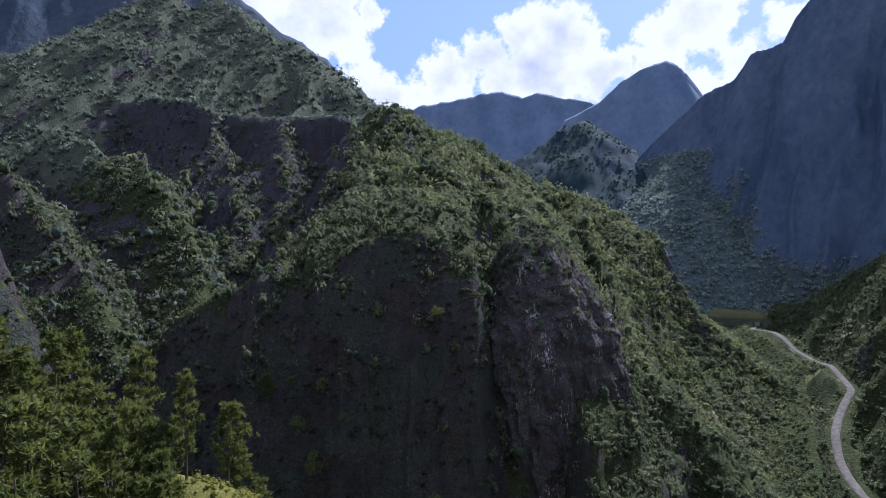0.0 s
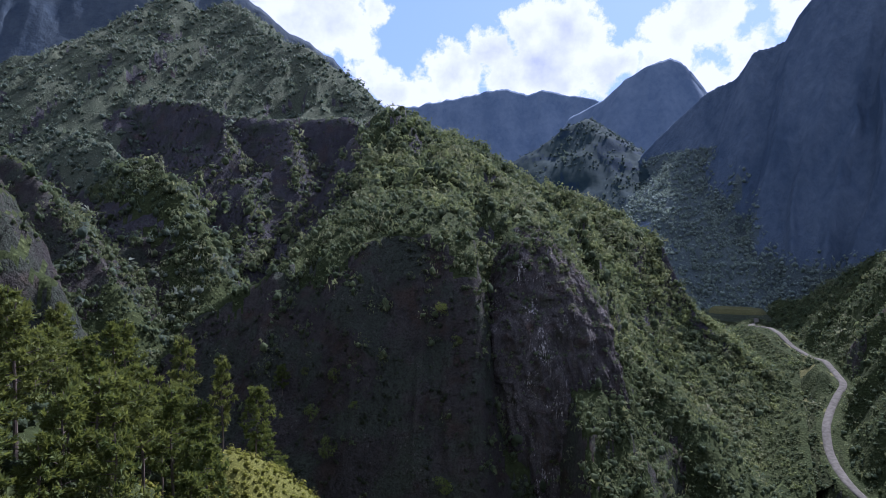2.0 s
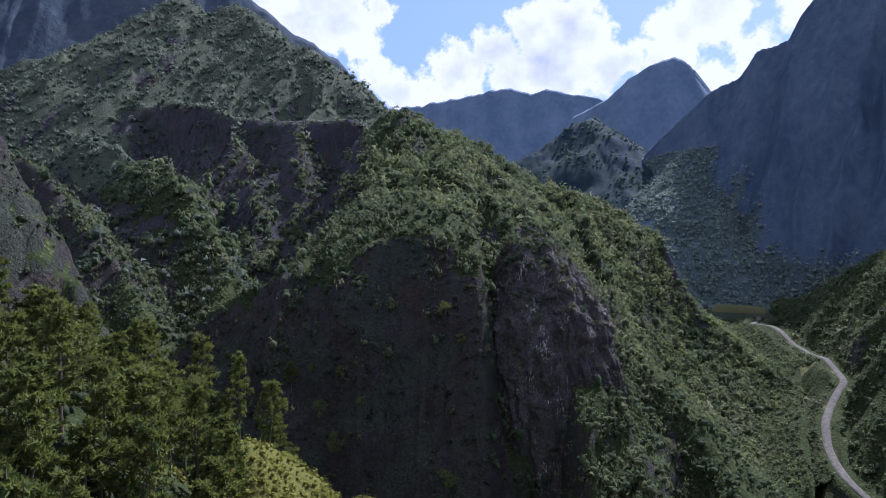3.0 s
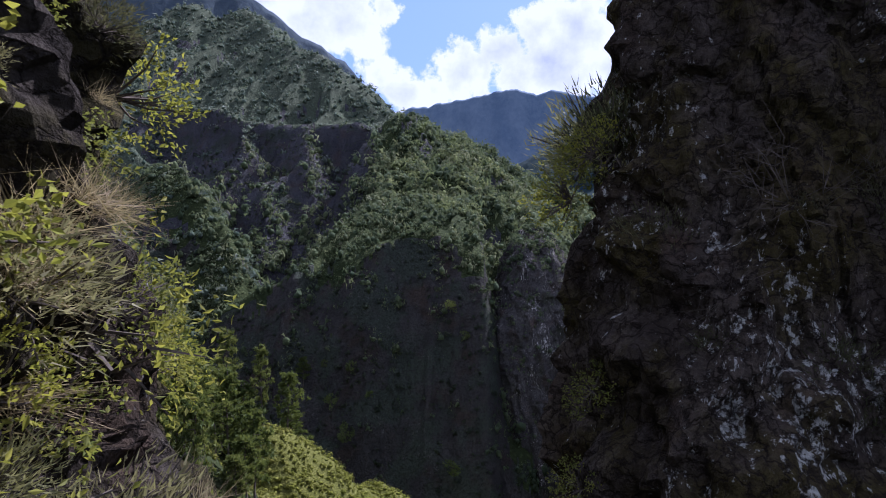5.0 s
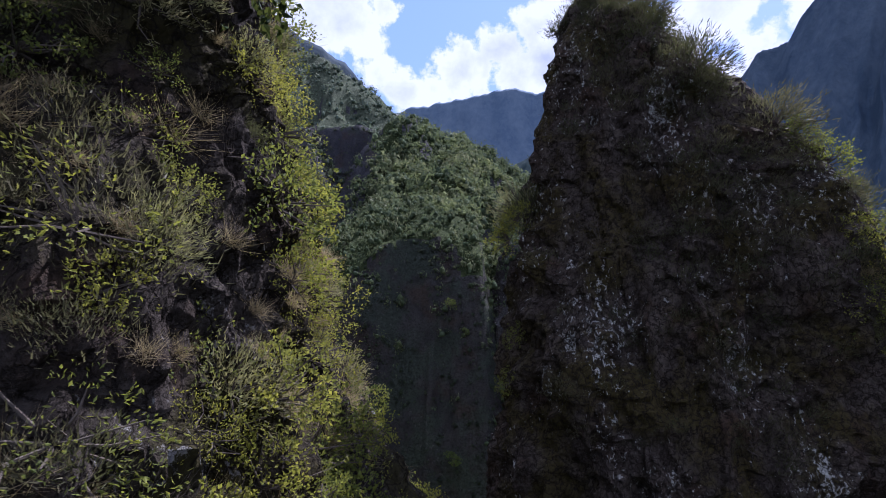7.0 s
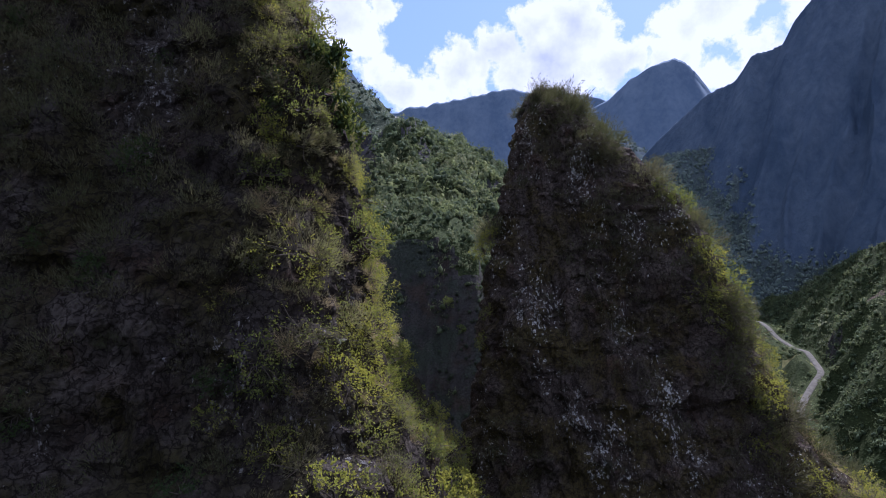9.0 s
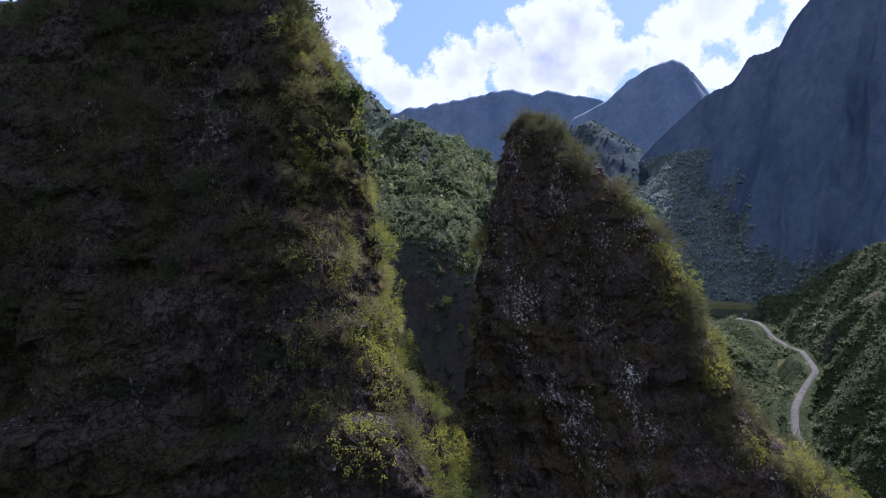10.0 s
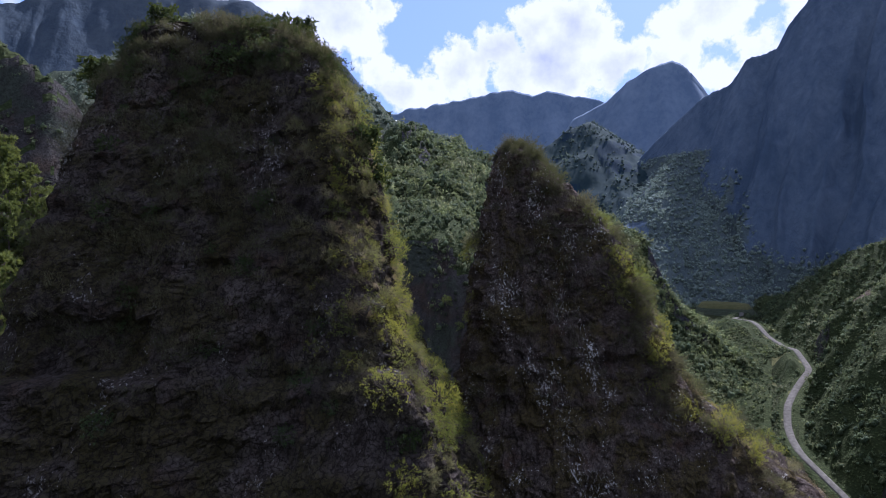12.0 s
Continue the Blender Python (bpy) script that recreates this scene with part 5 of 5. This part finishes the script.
plant("shrub", LEAFY[2], (3.2, -19.0, 2.8), 0.75, (-0.9, -0.1, 0.5), "lime green leafy shrub jutting into the gap", "shrub", "shrubs on the right tower")
EDGE_TREE = broad_tree(2.6, 1.1, SHRUB_LEAF, 100, 0.15)
plant("edge_tree", EDGE_TREE, (15.3, -18.4, -1.1), 1.0, (0.15, 0, 1), "small yellow green tree on the needle edge", "tree")
plant("edge_tree", EDGE_TREE, (16.4, -18.0, -2.6), 0.7, (0.2, 0, 1), "low yellow green tree on the needle edge", "tree")
for spot, size in (((18.5, -18.9, -7.0), 1.35), ((19.6, -19.0, -8.6), 1.2), ((21.2, -19.4, -10.2), 1.3), ((13.6, -18.2, 1.4), 1.1)):
    plant("shrub", LEAFY[1], spot, size, (0.35, -0.2, 0.8), "bright lime leafy shrub on the needle edge", "shrub", "shrubs on the right tower")
for spot, size in (((11.6, -18.0, 4.2), 1.7), ((12.6, -17.8, 3.2), 1.5), ((9.2, -17.8, 7.2), 1.2), ((10.2, -18.0, 6.2), 1.1)):
    plant("heath_shrub", HEATH[1], spot, size, (0.35, -0.1, 0.9), "large sunlit heath bush on the needle edge", "shrub", "heath on the right tower")
plant("heath_shrub", HEATH[0], (3.9, -18.8, 3.6), 1.3, (-0.5, 0, 0.8), "feathery pale broom leaning into the gap", "shrub", "heath on the right tower")

# pines on the sunny spur
c, nn = surface_points(near_spur, 2500, in_view(lambda c, n: ((c[:, 0] < -34) | (c[:, 1] < 66) & (c[:, 0] < -28)) * (c[:, 0] > -100) * (c[:, 1] > 15) * (0.2 + smooth(-0.8, 0.0, fbm(c / 10, 2)))))
got = []
for p in c:
    if len(got) < 125 and all(math.dist(p[:2], q[:2]) > 3.2 for q in got):
        got.append(p)
        plant("pine_tree", PINES[rng.integers(4)], p, rng.uniform(0.85, 1.3), (0, 0, 1), "green pine on the sunlit spur", "tree", "pines on the spur", 0.02)

# single trees on the shaded cliff, each by its plan and height of crown
CLIFF_TREES = [(-55.2, 184.0, 10.0), (-37.5, 182.0, 5.0), (-43.5, 178.0, 7.0), (-37.0, 170.0, 7.0), (-1.5, 196.0, 6.0), (-0.5, 168.0, 7.0), (-3.0, 158.0, 6.0), (4.0, 190.0, 4.0), (-30.0, 176.0, 3.5), (-48.0, 186.0, 3.5)]
CLIFF_LEAF = leaf_material("cliff_tree_leaves", [(0.10, 0.14, 0.04), (0.14, 0.17, 0.05), (0.17, 0.19, 0.07)], 0.4, glow=0.35)
CLIFF_CROWNS = [broad_tree(5.0, 1.9, CLIFF_LEAF, 130, 0.27) for _ in range(2)]
for k, (x, y, h) in enumerate(CLIFF_TREES):
    z = float(main_height(np.array([x]), np.array([y]))[0])
    if k == 0:
        plant("pine_tree", PINES[2], (x, y, z), h / 10.0, (0, -0.05, 1), "lone pale green pine on the shaded cliff", "tree", "", 0.05)
    else:
        plant("cliff_tree", CLIFF_CROWNS[k % 2], (x, y, z), h / 5.0, (0, -0.3, 1), "small green tree rooted in the shaded cliff", "tree", "trees on the cliff", 0.05)


# a small hut on the terraced shoulder of the mountain
def hut(x, y):
    z = float(main_height(np.array([x]), np.array([y]))[0])
    ob = new("hut")
    ob.matrix_world = pose(x, y, z - 0.6, 0, 0, 24)
    plaster, t, out = material("white_plaster")
    f = noise_fac(t, 1.5, 6)
    surface(t, out, blend(t, f, (0.55, 0.53, 0.49), (0.78, 0.77, 0.74)), 0.9, f, 0.2, 0.02)
    tin, t, out = material("pale_roofing")
    f = noise_fac(t, 2.0, 5)
    surface(t, out, blend(t, f, (0.42, 0.41, 0.40), (0.65, 0.64, 0.62)), 0.6, f, 0.2, 0.02)
    dark, t, out = material("dark_opening")
    surface(t, out, (0.03, 0.03, 0.03), 0.4)
    bm = bmesh.new()
    bmesh.ops.create_cube(bm, size=1, matrix=Matrix.Translation((0, 0, 1.6)) @ Matrix.Diagonal((6.0, 4.2, 3.2, 1)))
    bmesh.ops.bevel(bm, geom=bm.edges[:], offset=0.04, segments=1, affect="EDGES")
    me = bpy.data.meshes.new("wall")
    bm.to_mesh(me)
    me.materials.append(plaster)
    part("wall", me, ob)
    V = np.array([(-3.4, -2.6, 3.1), (3.4, -2.6, 3.1), (3.4, 0, 4.3), (-3.4, 0, 4.3), (-3.4, 2.6, 3.1), (3.4, 2.6, 3.1)])
    V = np.vstack([V, V + [0, 0, 0.16]])
    me = mesh_of("roof", V, [(0, 3, 2, 1), (3, 4, 5, 2), (6, 7, 8, 9), (9, 8, 11, 10), (0, 1, 7, 6), (4, 10, 11, 5), (1, 2, 8, 7), (2, 5, 11, 8), (0, 6, 9, 3), (3, 9, 10, 4)])
    me.materials.append(tin)
    part("roof", me, ob, "pale sheet metal roof")
    for nm, cx, w, lo, hi in (("door", -1.2, 0.9, 0.65, 2.6), ("window", 1.4, 1.0, 1.5, 2.4)):
        bm = bmesh.new()
        bmesh.ops.create_cube(bm, size=1, matrix=Matrix.Translation((cx, -2.11, (lo + hi) / 2)) @ Matrix.Diagonal((w, 0.06, hi - lo, 1)))
        me = bpy.data.meshes.new(nm)
        bm.to_mesh(me)
        me.materials.append(dark)
        part(nm, me, ob)
    tagged(ob, "small white plastered hut on the mountain shoulder", "hut")


hut(-54.0, 484.0)
